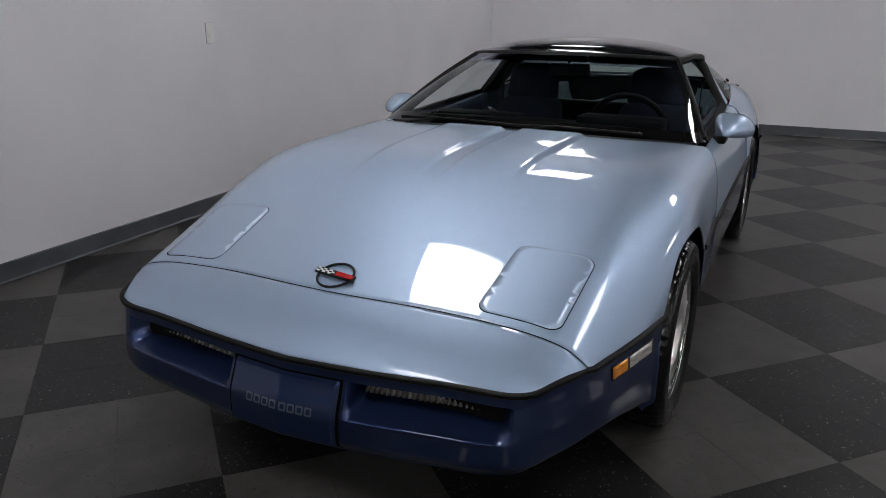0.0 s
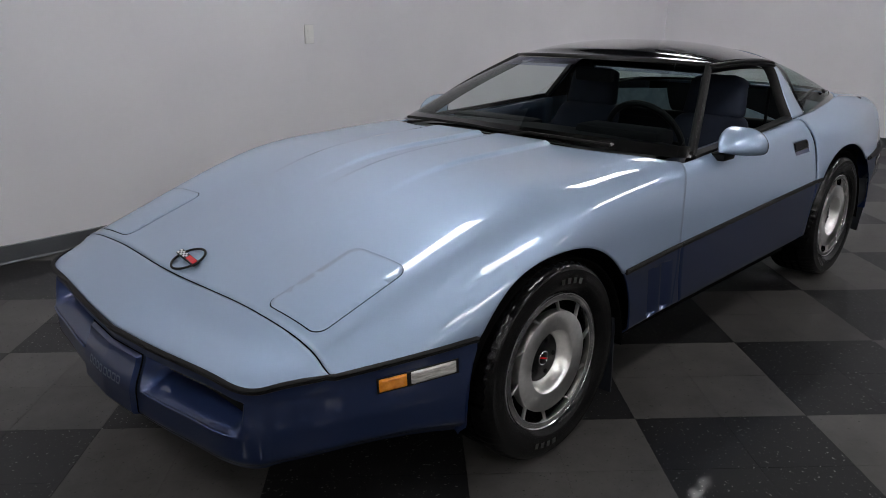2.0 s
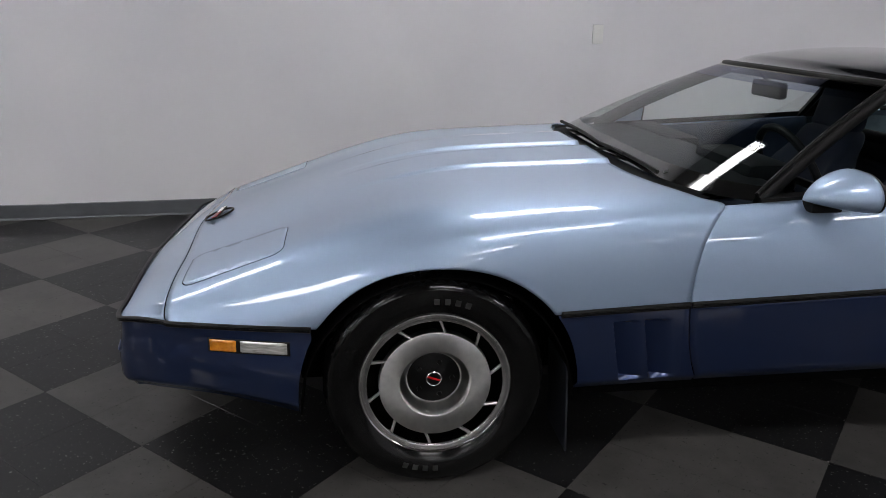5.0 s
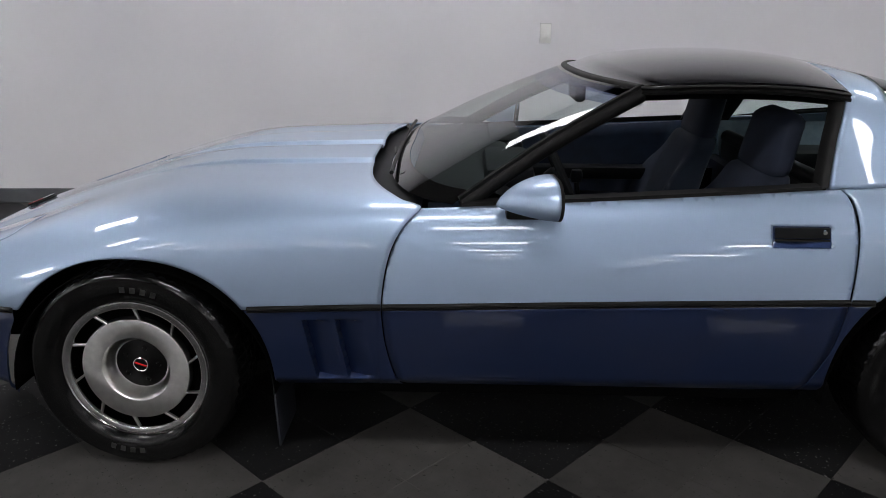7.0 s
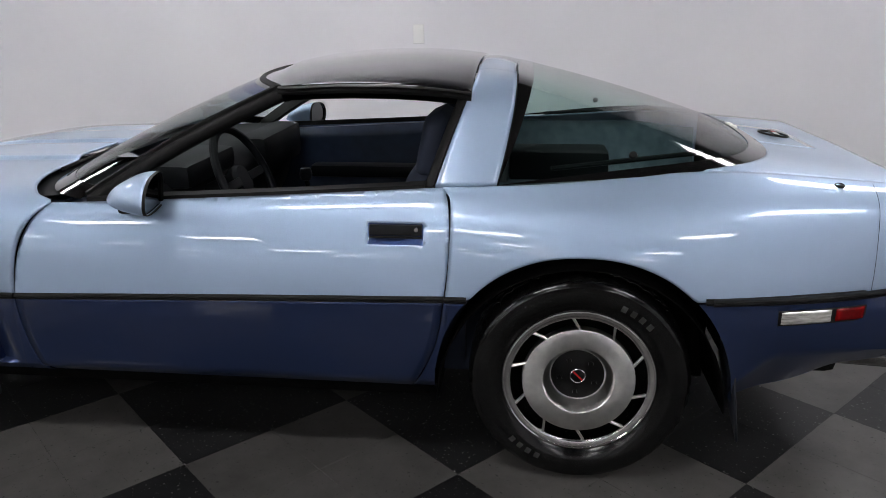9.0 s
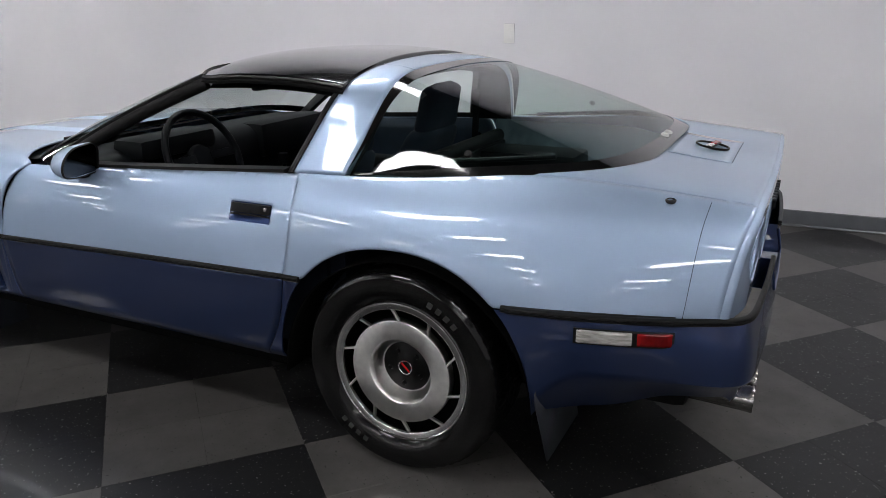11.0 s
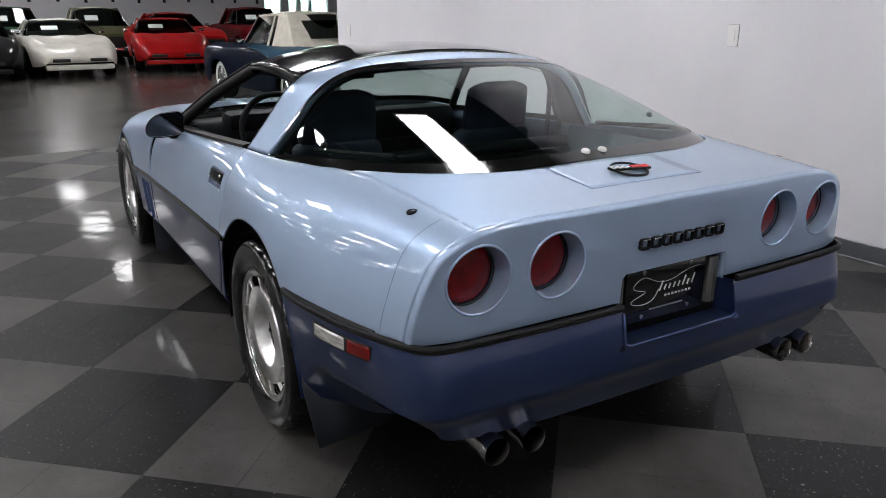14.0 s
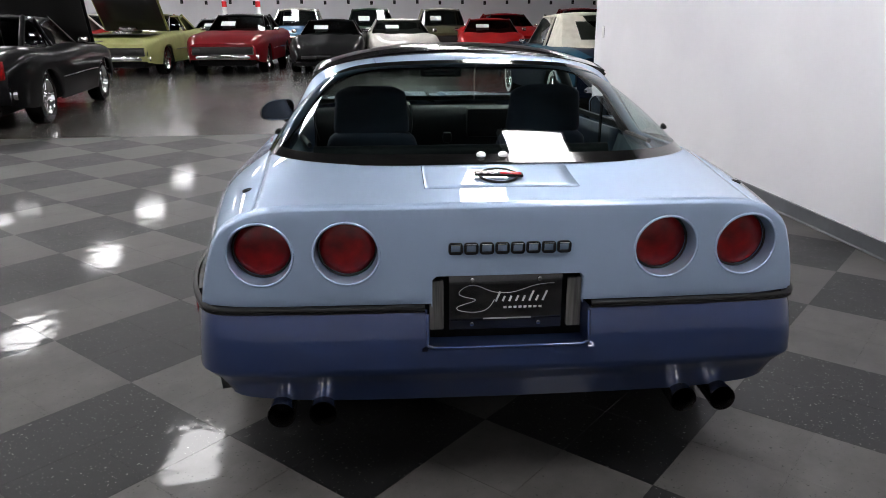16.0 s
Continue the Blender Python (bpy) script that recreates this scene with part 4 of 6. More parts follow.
# black band at the foot and sides of the glass
part("windscreen_border", both(lambda u, v, s: screen_pt(u, v * 0.10, s, .002), 40, 5), M_FRIT, CAR, "black border at the foot of the glass")
part("tint_band", both(lambda u, v, s: screen_pt(u, .965 + v * 0.035, s, .0015), 40, 4), M_FRIT, CAR, "black top border of the glass")
for lo, hi, shade_mat in ((.90, .965, M_SHADE_DEEP), (.83, .90, M_SHADE_PALE)):
    part("sun_band", both(lambda u, v, s: screen_pt(u, lo + v * (hi - lo), s, .0015), 40, 4), shade_mat, CAR, "blue sun shade band in the glass")


def pillar(s):
    n = 24
    p = [Vector(screen_pt(1, .035 + .965 * k / (n - 1), s)) for k in range(n)]
    nr = [Vector((0.25, s * 0.9, 0.35)).normalized()] * n
    side = Vector((-0.35, 0, 0.9)).normalized()
    return sweep(p, nr, [(-.012, .010), (.002, .012), (.008, .006), (.006, -.003), (.011, -.008), (.014, -.024), (.010, -.040), (-.004, -.044), (-.03, -.03)], side)


for s in (-1, 1):
    part("windscreen_pillar", pillar(s), M_TRIM, CAR, "black windscreen pillar", 50)

roof_z = spline([1.32, 1.45, 1.6, 1.8, 2.0, 2.1, 2.24], [1.146, 1.184, 1.207, 1.217, 1.210, 1.198, 1.172])
roof_w = spline([1.3, 1.5, 1.75, 2.0, 2.12], [.535, .55, .572, .580, .580])


def roof_pt(u, v, s):
    a = v
    x0 = None
    w1 = roof_w(1.55)
    top = ws_top(v)
    x = top[0] + (2.108 - top[0]) * u
    w = top[1] * (1 - u) + v * .58 * u if u < 1 else v * .58
    w = v * roof_w(x) * (1 - .0) if u > 0.12 else (top[1] * (1 - u / .12) + v * roof_w(x) * (u / .12))
    z = roof_z(x) - 0.070 * abs(w / .58) ** 2.6 - 0.006 * (w / .58) ** 2
    z = z if u > 0.12 else (top[2] + .006) * (1 - u / .12) + z * (u / .12)
    return (x, s * w, z)


roof = solid(part("roof_panel", both(roof_pt, 50, 40), M_BLACK, CAR, "glossy black removable roof panel", 50), .02)
# gutter strips above the side windows
for s in (-1, 1):
    n = 20
    p = [roof_pt(.0 + k / (n - 1), 1, s) for k in range(n)]
    part("roof_rail", sweep(p, [(0, s, 0)] * n, [(-.03, -.03), (.012, -.026), (.016, -.018), (.006, -.012), (.012, -.006), (.004, .0), (-.03, -.004)]), M_TRIM, CAR,
         "black roof rail seal", 50)
n = 30
hp = [screen_pt(k / (n - 1), 1.0, -1) for k in range(n)][::-1] + [screen_pt(k / (n - 1), 1.0, 1) for k in range(n)][1:]
part("header_seal", sweep(hp, [(-.45, 0, .85)] * len(hp), [(0, -.012), (.007, -.008), (.009, 0), (.007, .012), (-.004, .012)], (.88, 0, .45)), M_TRIM, CAR, "", 50)

halo_f = curve([(2.114, 0, 1.190), (2.114, .3, 1.177), (2.112, .48, 1.149), (2.100, .575, 1.110), (2.064, .648, 1.015), (2.014, .744, .868)])
halo_r = curve([(2.236, 0, 1.168), (2.236, .3, 1.160), (2.240, .47, 1.132), (2.236, .565, 1.075), (2.220, .64, .985), (2.193, .730, .873)])


def halo_pt(u, v, s):
    a, b = halo_f(v), halo_r(v)
    k = .006 * math.sin(math.pi * u)
    p = [a[i] + (b[i] - a[i]) * u for i in range(3)]
    return (p[0], s * (p[1] + k * ease(.4, .7, v)), p[2] + k * (1 - ease(.4, .8, v)))


solid(part("roof_hoop", both(halo_pt, 12, 60), M_LIGHT, CAR, "light blue roof hoop and pillars", 50), .03)
for s in (-1, 1):
    n = 26
    p = [Vector(halo_f(.52 + .48 * k / (n - 1))) for k in range(n)]
    p = [Vector((q.x - .004, s * (q.y - .004), q.z)) for q in p]
    part("window_seal", sweep(p, [(0, s * .9, .3)] * n, [(-.03, 0), (.004, 0), (.002, .014), (-.006, .03), (-.03, .034)], (-.98, 0, -.2)), M_TRIM, CAR, "black window seal", 50)
    # seams in the hoop
    part("hoop_seam", grid(lambda u, v: halo_pt(u, .40 + .004 * v, s), 10, 2), M_HOLE, CAR)


def hatch_pt(u, v, s, off=0.0):
    """u from the roof hoop down to the deck, v from the middle to the belt."""
    a, b = halo_r(v), glass_edge(v)
    p = [a[i] + (b[i] - a[i]) * u for i in range(3)]
    k = 4 * u * (1 - u)
    lift = 0.016 * k * (1 - v ** 3) + off
    out = 0.016 * k * v * (1 - v) * 2 + off * .6 * v
    return (p[0] + .004, s * (p[1] + out), p[2] + lift)


part("hatch_glass", both(hatch_pt, 40, 60), M_HATCH, CAR, "large green tinted rear hatch glass", 60)
part("hatch_border", both(lambda u, v, s: hatch_pt(1 - (.055 + .06 * v) * u, v, s, .002), 4, 60), M_FRIT, CAR, "black border of the hatch glass", 60)
part("hatch_border", both(lambda u, v, s: hatch_pt(.004 + (.055 + .03 * v) * u, v, s, .002), 3, 60), M_FRIT, CAR, "black border of the hatch glass", 60)


# ---- hood details ----
def on_hood(x, w, s, off=0.0):
    """A point on the hood over plan position x, w."""
    fw, fz = sec_fn(x, "f")
    a, b = 0.0, 1.0
    for _ in range(20):
        m = (a + b) / 2
        a, b = (m, b) if fw(m) < w else (a, m)
    return (x, s * w, fz((a + b) / 2) + hood_bulge(x, w) + off)


def headlight(s):
    loop = rounded(-0.742, -0.442, 0.452, 0.683, 0.035, 6)
    loop = dense([(x, w + (x + 0.59) * 0.04) for x, w in loop])
    door = part("headlight_door", outward(patch(loop, [], 0.02, lambda x, w: on_hood(x, w, s, 0.0022)), (-.6, 0, 0)), M_LIGHT, CAR, "light blue pop-up headlight cover, closed")
    solid(door, .006)
    n = len(loop)
    cx, cw = sum(p[0] for p in loop) / n, sum(p[1] for p in loop) / n

    def fn(u, v):
        x, w = loop[int(round(u * n)) % n]
        k = 0.99 + 0.028 * v
        return on_hood(cx + (x - cx) * k, cw + (w - cw) * k, s, 0.0012 - .0006 * v)
    part("headlight_gap", outward(grid(fn, 0, 0, [i / n for i in range(n + 1)], [0, .5, 1]), (-.6, 0, 0)), M_HOLE, door, "dark gap round the headlight cover")


headlight(-1)
headlight(1)


def emblem(name, place, tilt, yaw, size):
    """Ring with a slanting flag bar."""
    ob = new(name)
    ob.parent = CAR
    ob.matrix_basis = Matrix.Translation(place) @ Euler((0, radians(tilt), radians(yaw))).to_matrix().to_4x4() @ Matrix.Scale(size, 4)
    ob["label"] = "round badge with chequered and red bar"
    pts = [(0.055 * math.cos(a), 0.055 * math.sin(a), 0.006) for a in np.linspace(0, 2 * math.pi, 41)]
    part("ring", tube(pts, 0.0038, 8, False), M_TRIM, ob)
    flag = box(-.012, .012, -.070, .070, .006, .013, .002)
    for v in flag.verts:
        v.co.x += 0.25 * v.co.y * 0.5
    part("bar", flag, M_TRIM, ob, "dark badge bar")
    red = box(-.009, .009, .004, .064, .0132, .0150)
    for v in red.verts:
        v.co.x += 0.125 * v.co.y
    part("red_field", red, M_RED, ob, "red enamel field")
    for i in range(6):
        for j in range(3):
            if (i + j) % 2 == 0:
                c = box(-.009 + j * .006, -.009 + (j + 1) * .006, -.066 + i * .0105, -.066 + (i + 1) * .0105, .0132, .0146)
                for v in c.verts:
                    v.co.x += 0.125 * v.co.y
                part("white_square", c, M_WHITE_ENAMEL, ob)
    return ob


emblem("hood_badge", (-0.735, 0, on_hood(-0.735, 0.0, 1)[2] - 0.001), 19, 180, 1.0)
emblem("deck_badge", (3.168, 0, rear_pt(3.168, 0, 1)[2] + .0015), 9, 0, 0.95)

# fuel lid seam on the deck
fl = dense(rounded(3.056, 3.249, -0.208, 0.208, 0.006, 2))


def on_deck(x, w, off=0.0):
    fw, fz = sec_fn(x, "r")
    a, b = 0.0, 1.0
    for _ in range(20):
        m = (a + b) / 2
        a, b = (m, b) if fw(m) < abs(w) else (a, m)
    return (x, w, fz((a + b) / 2) + off)


lid = solid(part("fuel_lid", outward(patch(fl, [], .03, lambda x, w: on_deck(x, w, .0018)), (3.1, 0, .5)), M_LIGHT, CAR, "light blue square fuel lid"), .004)
gapl = dense(rounded(3.0545, 3.2505, -0.2095, 0.2095, 0.006, 2))
part("fuel_lid_gap", outward(patch(gapl, [], .03, lambda x, w: on_deck(x, w, .0008)), (3.1, 0, .5)), M_HOLE, lid, "dark gap round the fuel lid")

for s in (-1, 1):
    kx, kw = 3.15, 0.690
    kz = on_deck(kx, kw)[2]
    key = moved(lathe([(.013, -.004), (.014, .002), (.011, .004), (.009, .001), (0, .0005)], 24, "z"), pose(kx, s * kw, kz, s * -12, 0, 0))
    part("trim_plug", key, M_TRIM, CAR, "small black round plug")
    # body seam before the tail cap
    vs = np.linspace(0.47, 1.0, 40)
    seam = [rear_pt(CAP_X + 0.025 - 0.05 * (v - .47), v, s) for v in vs]
    bm = bmesh.new()
    prev = None
    for p, v in zip(seam, vs):
        a = bm.verts.new((p[0] - .0007, p[1] + s * .0012, p[2] + .0012))
        b = bm.verts.new((p[0] + .0007, p[1] + s * .0012, p[2] + .0012))
        if prev:
            bm.faces.new((prev[0], prev[1], b, a))
        prev = (a, b)
    part("tail_seam", bm, M_HOLE, CAR)

# tail badge: a row of plain raised hollow marks
def mark_ring(y0, y1, z0, z1, r, w, d0, d1):
    loops = [rounded(y0, y1, z0, z1, r, 4), rounded(y0 + w, y1 - w, z0 + w, z1 - w, max(.001, r - w), 4)]
    bm = bmesh.new()
    ring_v = [[bm.verts.new((face_x(a, b) + d, a, b)) for a, b in lp] for lp, d in ((loops[0], d0), (loops[0], d1 - .001), ([(a + .001 * ((y0 + y1) / 2 > a) - .001 * ((y0 + y1) / 2 < a), b) for a, b in loops[0]], d1), (loops[1], d1), (loops[1], d0))]
    n = len(loops[0])
    for p, q in zip(ring_v, ring_v[1:]):
        for k in range(n):
            bm.faces.new((p[k], p[(k + 1) % n], q[(k + 1) % n], q[k]))
    bmesh.ops.recalc_face_normals(bm, faces=bm.faces)
    return bm


for k in range(8):
    y = -0.156 + k * 0.0400
    part("tail_mark", mark_ring(y, y + .0365, .752, .783, .008, .0058, -.002, .009), M_PLASTIC, tail, "black raised badge mark with bright edge")
    edge = box(.0085, .0112, y + .005, y + .0315, .7775, .7805, .0008)
    for v in edge.verts:
        v.co.x += face_x(v.co.y, .767) - .001
    part("tail_mark_edge", edge, M_CHROME, tail)

# dealer plate: plain strokes for its script
px = bx + 0.0155
sw = curve([(.13, .655), (.08, .650), (.02, .632), (-.05, .640), (-.10, .652), (-.125, .630), (-.08, .612), (-.13, .592), (-.06, .580), (-.03, .612)])
M_PRINT = material("pale plate print", (.38, .38, .38), .5)
part("script_stroke", tube([(px, -sw(v)[0] * -1, sw(v)[1]) for v in np.linspace(0, 1, 60)], .0009, 6), M_PRINT, plate, "white script flourish")
for k in range(8):
    y = -.03 + k * .018
    part("script_bar", moved(box(px - .0005, px + .0005, -.0025, .0025, 0, (.030 if k in (0, 5, 7) else .016)), Matrix.Translation((0, y + .004, .606)) @ Matrix.Rotation(radians(-22), 4, "X")), M_PRINT, plate, "white script mark")
for k in range(8):
    y = -.005 + k * .0135
    part("small_bar", box(px - .0005, px + .0005, y, y + .008, .586, .592), M_PRINT, plate, "small white mark")
part("foot_bar", box(px - .0005, px + .0005, -.06, .07, .556, .560), material("grey print", (.18, .18, .18), .5), plate, "grey line of print")
for a in (-.09, .09):
    for z in (.543, .668):
        part("bolt", moved(lathe([(0, -.003), (.006, -.002), (.0065, .0)], 14), pose(px, a, z, 0, 0, 90)), M_CHROME, plate, "bright plate bolt")


# ---- side marker lamps ----
def marker(x0, x1, z0, z1, wfn, s, parts, slope):
    ob = new("side_marker")
    ob.parent = CAR
    ob["label"] = "side marker lamp with clear and coloured lens"

    def sheet(a, b, off, grow=0.0):
        def fn(u, v):
            x = x0 + (x1 - x0) * (a + (b - a) * u)
            x += grow * (2 * u - 1)
            z = z0 + (z1 - z0) * v + slope * (x - x0) + grow * (2 * v - 1)
            e = off * min(1, 8 * u, 8 * (1 - u), 8 * v, 8 * (1 - v)) if not grow else off
            return (x, s * (wfn(x, z) + e), z)
        return outward(grid(fn, 18, 12))
    solid(part("bezel", sheet(0, 1, .002, .0013), M_TRIM, ob), .004)
    for a, b, mat, lab in parts:
        part("lens", sheet(a, b, .006), mat, ob, lab)


def bump_w(x, z):
    q = find_s(x)
    w = nose_xy(q)[1]
    zz = z_strip(x)
    t = (zz - z) / (zz - nose_bottom(x))
    return w + 0.008 * ease(0.08, 0.60, t) + .001


def rb_w(x, z):
    a, b = 0.5, 1.0
    for _ in range(24):
        m = (a + b) / 2
        a, b = (m, b) if rear_xy(m)[0] > x else (a, m)
    return rear_xy(a)[1] + .005


for s in (-1, 1):
    marker(-0.653, -0.423, 0.428, 0.466, bump_w, s, ((0, .36, M_AMBER, "amber lens"), (.37, 1, M_CLEAR_LENS, "clear fluted lens")), 0.0)
    marker(2.968, 3.208, 0.530, 0.570, rb_w, s, ((0, .62, M_CLEAR_LENS, "clear fluted lens"), (.63, 1, M_RED_LENS, "red lens")), 0.035)


# ---- wheels ----
def tyre_mesh():
    prof = [(.224, -.098), (.228, -.108), (.240, -.117), (.262, -.1255), (.285, -.127), (.303, -.122), (.305, -.1225), (.309, -.121), (.318, -.113), (.326, -.102), (.3285, -.090)]
    ribs = []
    for a in (-.078, -.038, .002, .042):
        ribs += [(.331, a), (.331, a + .030), (.3235, a + .0315), (.3235, a + .0385)]
    prof += ribs[:-2] + [(.331, .078)]
    prof += [(r, -h) for r, h in prof[:11][::-1]]
    n = 180

    def fn(u, v):
        r, h = prof[int(u * (len(prof) - 1) + 0.5)]
        k = int(round(v * n))
        if r > .3225 and abs(h) > .060 and k % 3 == 0:
            r -= 0.006
        elif r > .33 and k % 4 == (1 if h < 0 else 3):
            r -= 0.004
        a = 2 * math.pi * v
        return (r * math.cos(a), h, r * math.sin(a))
    return grid(fn, len(prof), n, None, [k / n for k in range(n)], close_v=True, flip=True)


def wheel():
    w = new("wheel")
    w["label"] = "slotted alloy wheel with black tyre"
    part("tyre", tyre_mesh(), M_RUBBER, w, "black road tyre", 30)
    rim = lathe([(.199, -.04), (.2015, -.098), (.2030, -.1035), (.2050, -.105), (.2205, -.106), (.2235, -.1085), (.2262, -.108), (.228, -.100)], 90)
    part("rim", rim, M_RIM, w, "polished outer rim")
    disc = lathe([(.168, -.075), (.1675, -.099), (.1660, -.1025), (.1635, -.1038), (.112, -.1045), (.106, -.1032), (.102, -.0985), (.098, -.088), (.090, -.068), (.084, -.058), (.076, -.056)], 90)
    part("disc", disc, M_DISC, w, "brushed alloy wheel disc")
    part("backing", lathe([(.205, -.040), (.16, -.028), (.05, -.02)], 60), M_HOLE, w)
    for k in range(10):
        a = 2 * math.pi * (k + .3) / 10
        v = box(.158, .208, -.006, .006, -.0035, .0035, .0015, 1)
        m = Matrix.Rotation(-a, 4, "Y") @ Matrix.Translation((.183, -.096, 0)) @ Matrix.Rotation(radians(-28), 4, "Y") @ Matrix.Translation((-.183, 0, 0))
        part("vane", moved(v, m), M_ALLOY, w)
    cap = lathe([(0, -.0665), (.030, -.0665), (.034, -.064), (.074, -.061), (.084, -.055)], 60)
    part("centre_cap", cap, M_CAP, w, "black centre cap")
    for k in range(5):
        a = 2 * math.pi * k / 5
        part("wheel_nut", moved(lathe([(0, -.008), (.007, -.007), (.009, 0), (.009, .004)], 6), Matrix.Translation((.055 * math.cos(a), -.061, .055 * math.sin(a)))), M_CAP, w)
    part("cap_ring", tube([(.022 * math.cos(a), -.067, .022 * math.sin(a)) for a in np.linspace(0, 2 * math.pi, 25)], .0018, 6, False), M_CHROME, w)
    part("cap_mark", moved(box(-.020, .020, -.069, -.0665, -.0028, .0028, .001), Matrix.Rotation(radians(20), 4, "Y")), M_RED, w, "small red badge")
    for base_a in (70, 250):
        for k in range(4):
            a = radians(base_a + k * 6.5)
            m = Matrix.Rotation(-a, 4, "Y") @ Matrix.Translation((.2715, -.1272, 0))
            part("sidewall_mark", moved(box(-.009, .009, -.001, .0006, -.008, .008, .0005, 1), m), M_MARK, w)
    return w


M_CAP = material("black cap enamel", (0.003, 0.003, 0.003), 0.4, spec=0.15)
M_MARK = vary(material("scuffed white letter", (.05, .05, .05), .6), (.005, .005, .005), (.026, .026, .025), 60)
W0 = wheel()
W0.parent = CAR
W0.matrix_basis = pose(-0.014, -0.774, 0.321) @ Matrix.Scale(.976, 4)
for x, s, ang in ((0, 1, 0), (WB, -1, 25), (WB, 1, 0)):
    copy_thing(W0, pose(x, s * 0.765, 0.323, 0, 0, 180 if s > 0 else 0) @ Matrix.Rotation(radians(ang), 4, "Y"))


# ---- wheel wells, underbody, flaps, exhaust ----
for x, a in ((0, arch_f), (WB, arch_r)):
    for s in (-1, 1):
        def fn(u, v):
            ang = math.pi * u
            r = 0.40 if x == 0 else .415
            return (x + r * math.cos(ang), s * (0.55 + .315 * v), .27 + (r + .01) * math.sin(ang) * (.98 if x == 0 else 1.0) - .03)
        solid(part("wheel_well", grid(fn, 30, 4), M_HOLE, CAR, "black wheel well liner"), .004, 0)
        part("wheel_well", box(x - .42, x + .42, s * .55 - .005, s * .55 + .005, .2, .66), M_HOLE, CAR)
for dims in ((-.90, -.43, -.60, .60, .30, .42), (-.43, .43, -.54, .54, .20, .60), (.43, 2.01, -.72, .72, .2, .262),
             (2.01, 2.87, -.54, .54, .22, .56), (2.87, 3.30, -.70, .70, .36, .55), (-.40, .62, -.5, .5, .58, .70)):
    part("underbody_pan", box(*dims, .01), M_UNDER, CAR, "black underbody pan")
for s in (-1, 1):
    part("sill", box(.44, 2.0, s * .76 - .04, s * .76 + .04, .215, .275, .02), M_HOLE, CAR, "black sill")
    fl = box(.385, .392, s * .73 - .11, s * .73 + .11, .045, .34, .002)
    for v in fl.verts:
        v.co.x += .03 * (0.34 - v.co.z)
    part("mud_flap", fl, M_FLAP, CAR, "dark slate rubber mud flap behind the wheel")
    bm = bmesh.new()
    pts = [(2.862, .885, .47), (2.875, .895, .33), (2.905, .868, .150), (2.925, .64, .185), (2.88, .62, .40)]
    vs = [bm.verts.new((x, s * w, z)) for x, w, z in pts]
    bm.faces.new(vs)
    solid(part("mud_flap", bm, M_FLAP, CAR, "dark slate rubber mud flap"), .006, 0)
    for w in (.492, .602):
        z = .323
        out = [(0.030, -.02), (.031, .10), (.036, .22), (.0375, .235), (.036, .24), (.033, .232), (.030, .15), (.030, .05), (0, .05)]
        tip = moved(lathe(out, 28), pose(3.162, s * w, z, 0, 0, -90))
        part("exhaust_tip", tip, M_DARKCHROME, CAR, "bright twin exhaust tip")
    part("exhaust_box", box(2.95, 3.24, s * .55 - .12, s * .55 + .12, .28, .40, .04), M_UNDER, CAR, "dark silencer box")

# ---- cowl and wipers ----


def cowl_pt(u, v, s):
    b = ws_base(u)
    w = b[1]
    x0 = cowl_x(w) - .04
    return (x0 + (b[0] + .01 - x0) * v, s * w, b[2] - .022 + .012 * v)


part("cowl", both(cowl_pt, 30, 6, np.linspace(0, .86, 30)), M_PLASTIC, CAR, "black air intake cowl")
for y0, y1 in ((-.55, .02), (.0, .60)):
    p = []
    for k in range(14):
        y = y0 + (y1 - y0) * k / 13
        p.append((.725 + .02 * abs(y), y, .862 + .03 * math.sin(math.pi * k / 13) * .2))
    part("wiper_blade", tube(p, .007, 6), M_TRIM, CAR, "black windscreen wiper")
    part("wiper_arm", tube([(.70, y1 - .04, .842), (.715, (y0 + y1) / 2 + .1, .872), (.725, (y0 + y1) / 2, .868)], .006, 6), M_TRIM, CAR)
part("inspection_card", moved(box(-.024, .024, -.008, .008, 0, .001), Matrix.Translation((.775, -.52, .862)) @ Matrix.Rotation(radians(-25), 4, "Y") @ Matrix.Rotation(radians(70), 4, "Z")), material("grey strip", (.2, .2, .2), .5), CAR, "pale number strip under the glass")


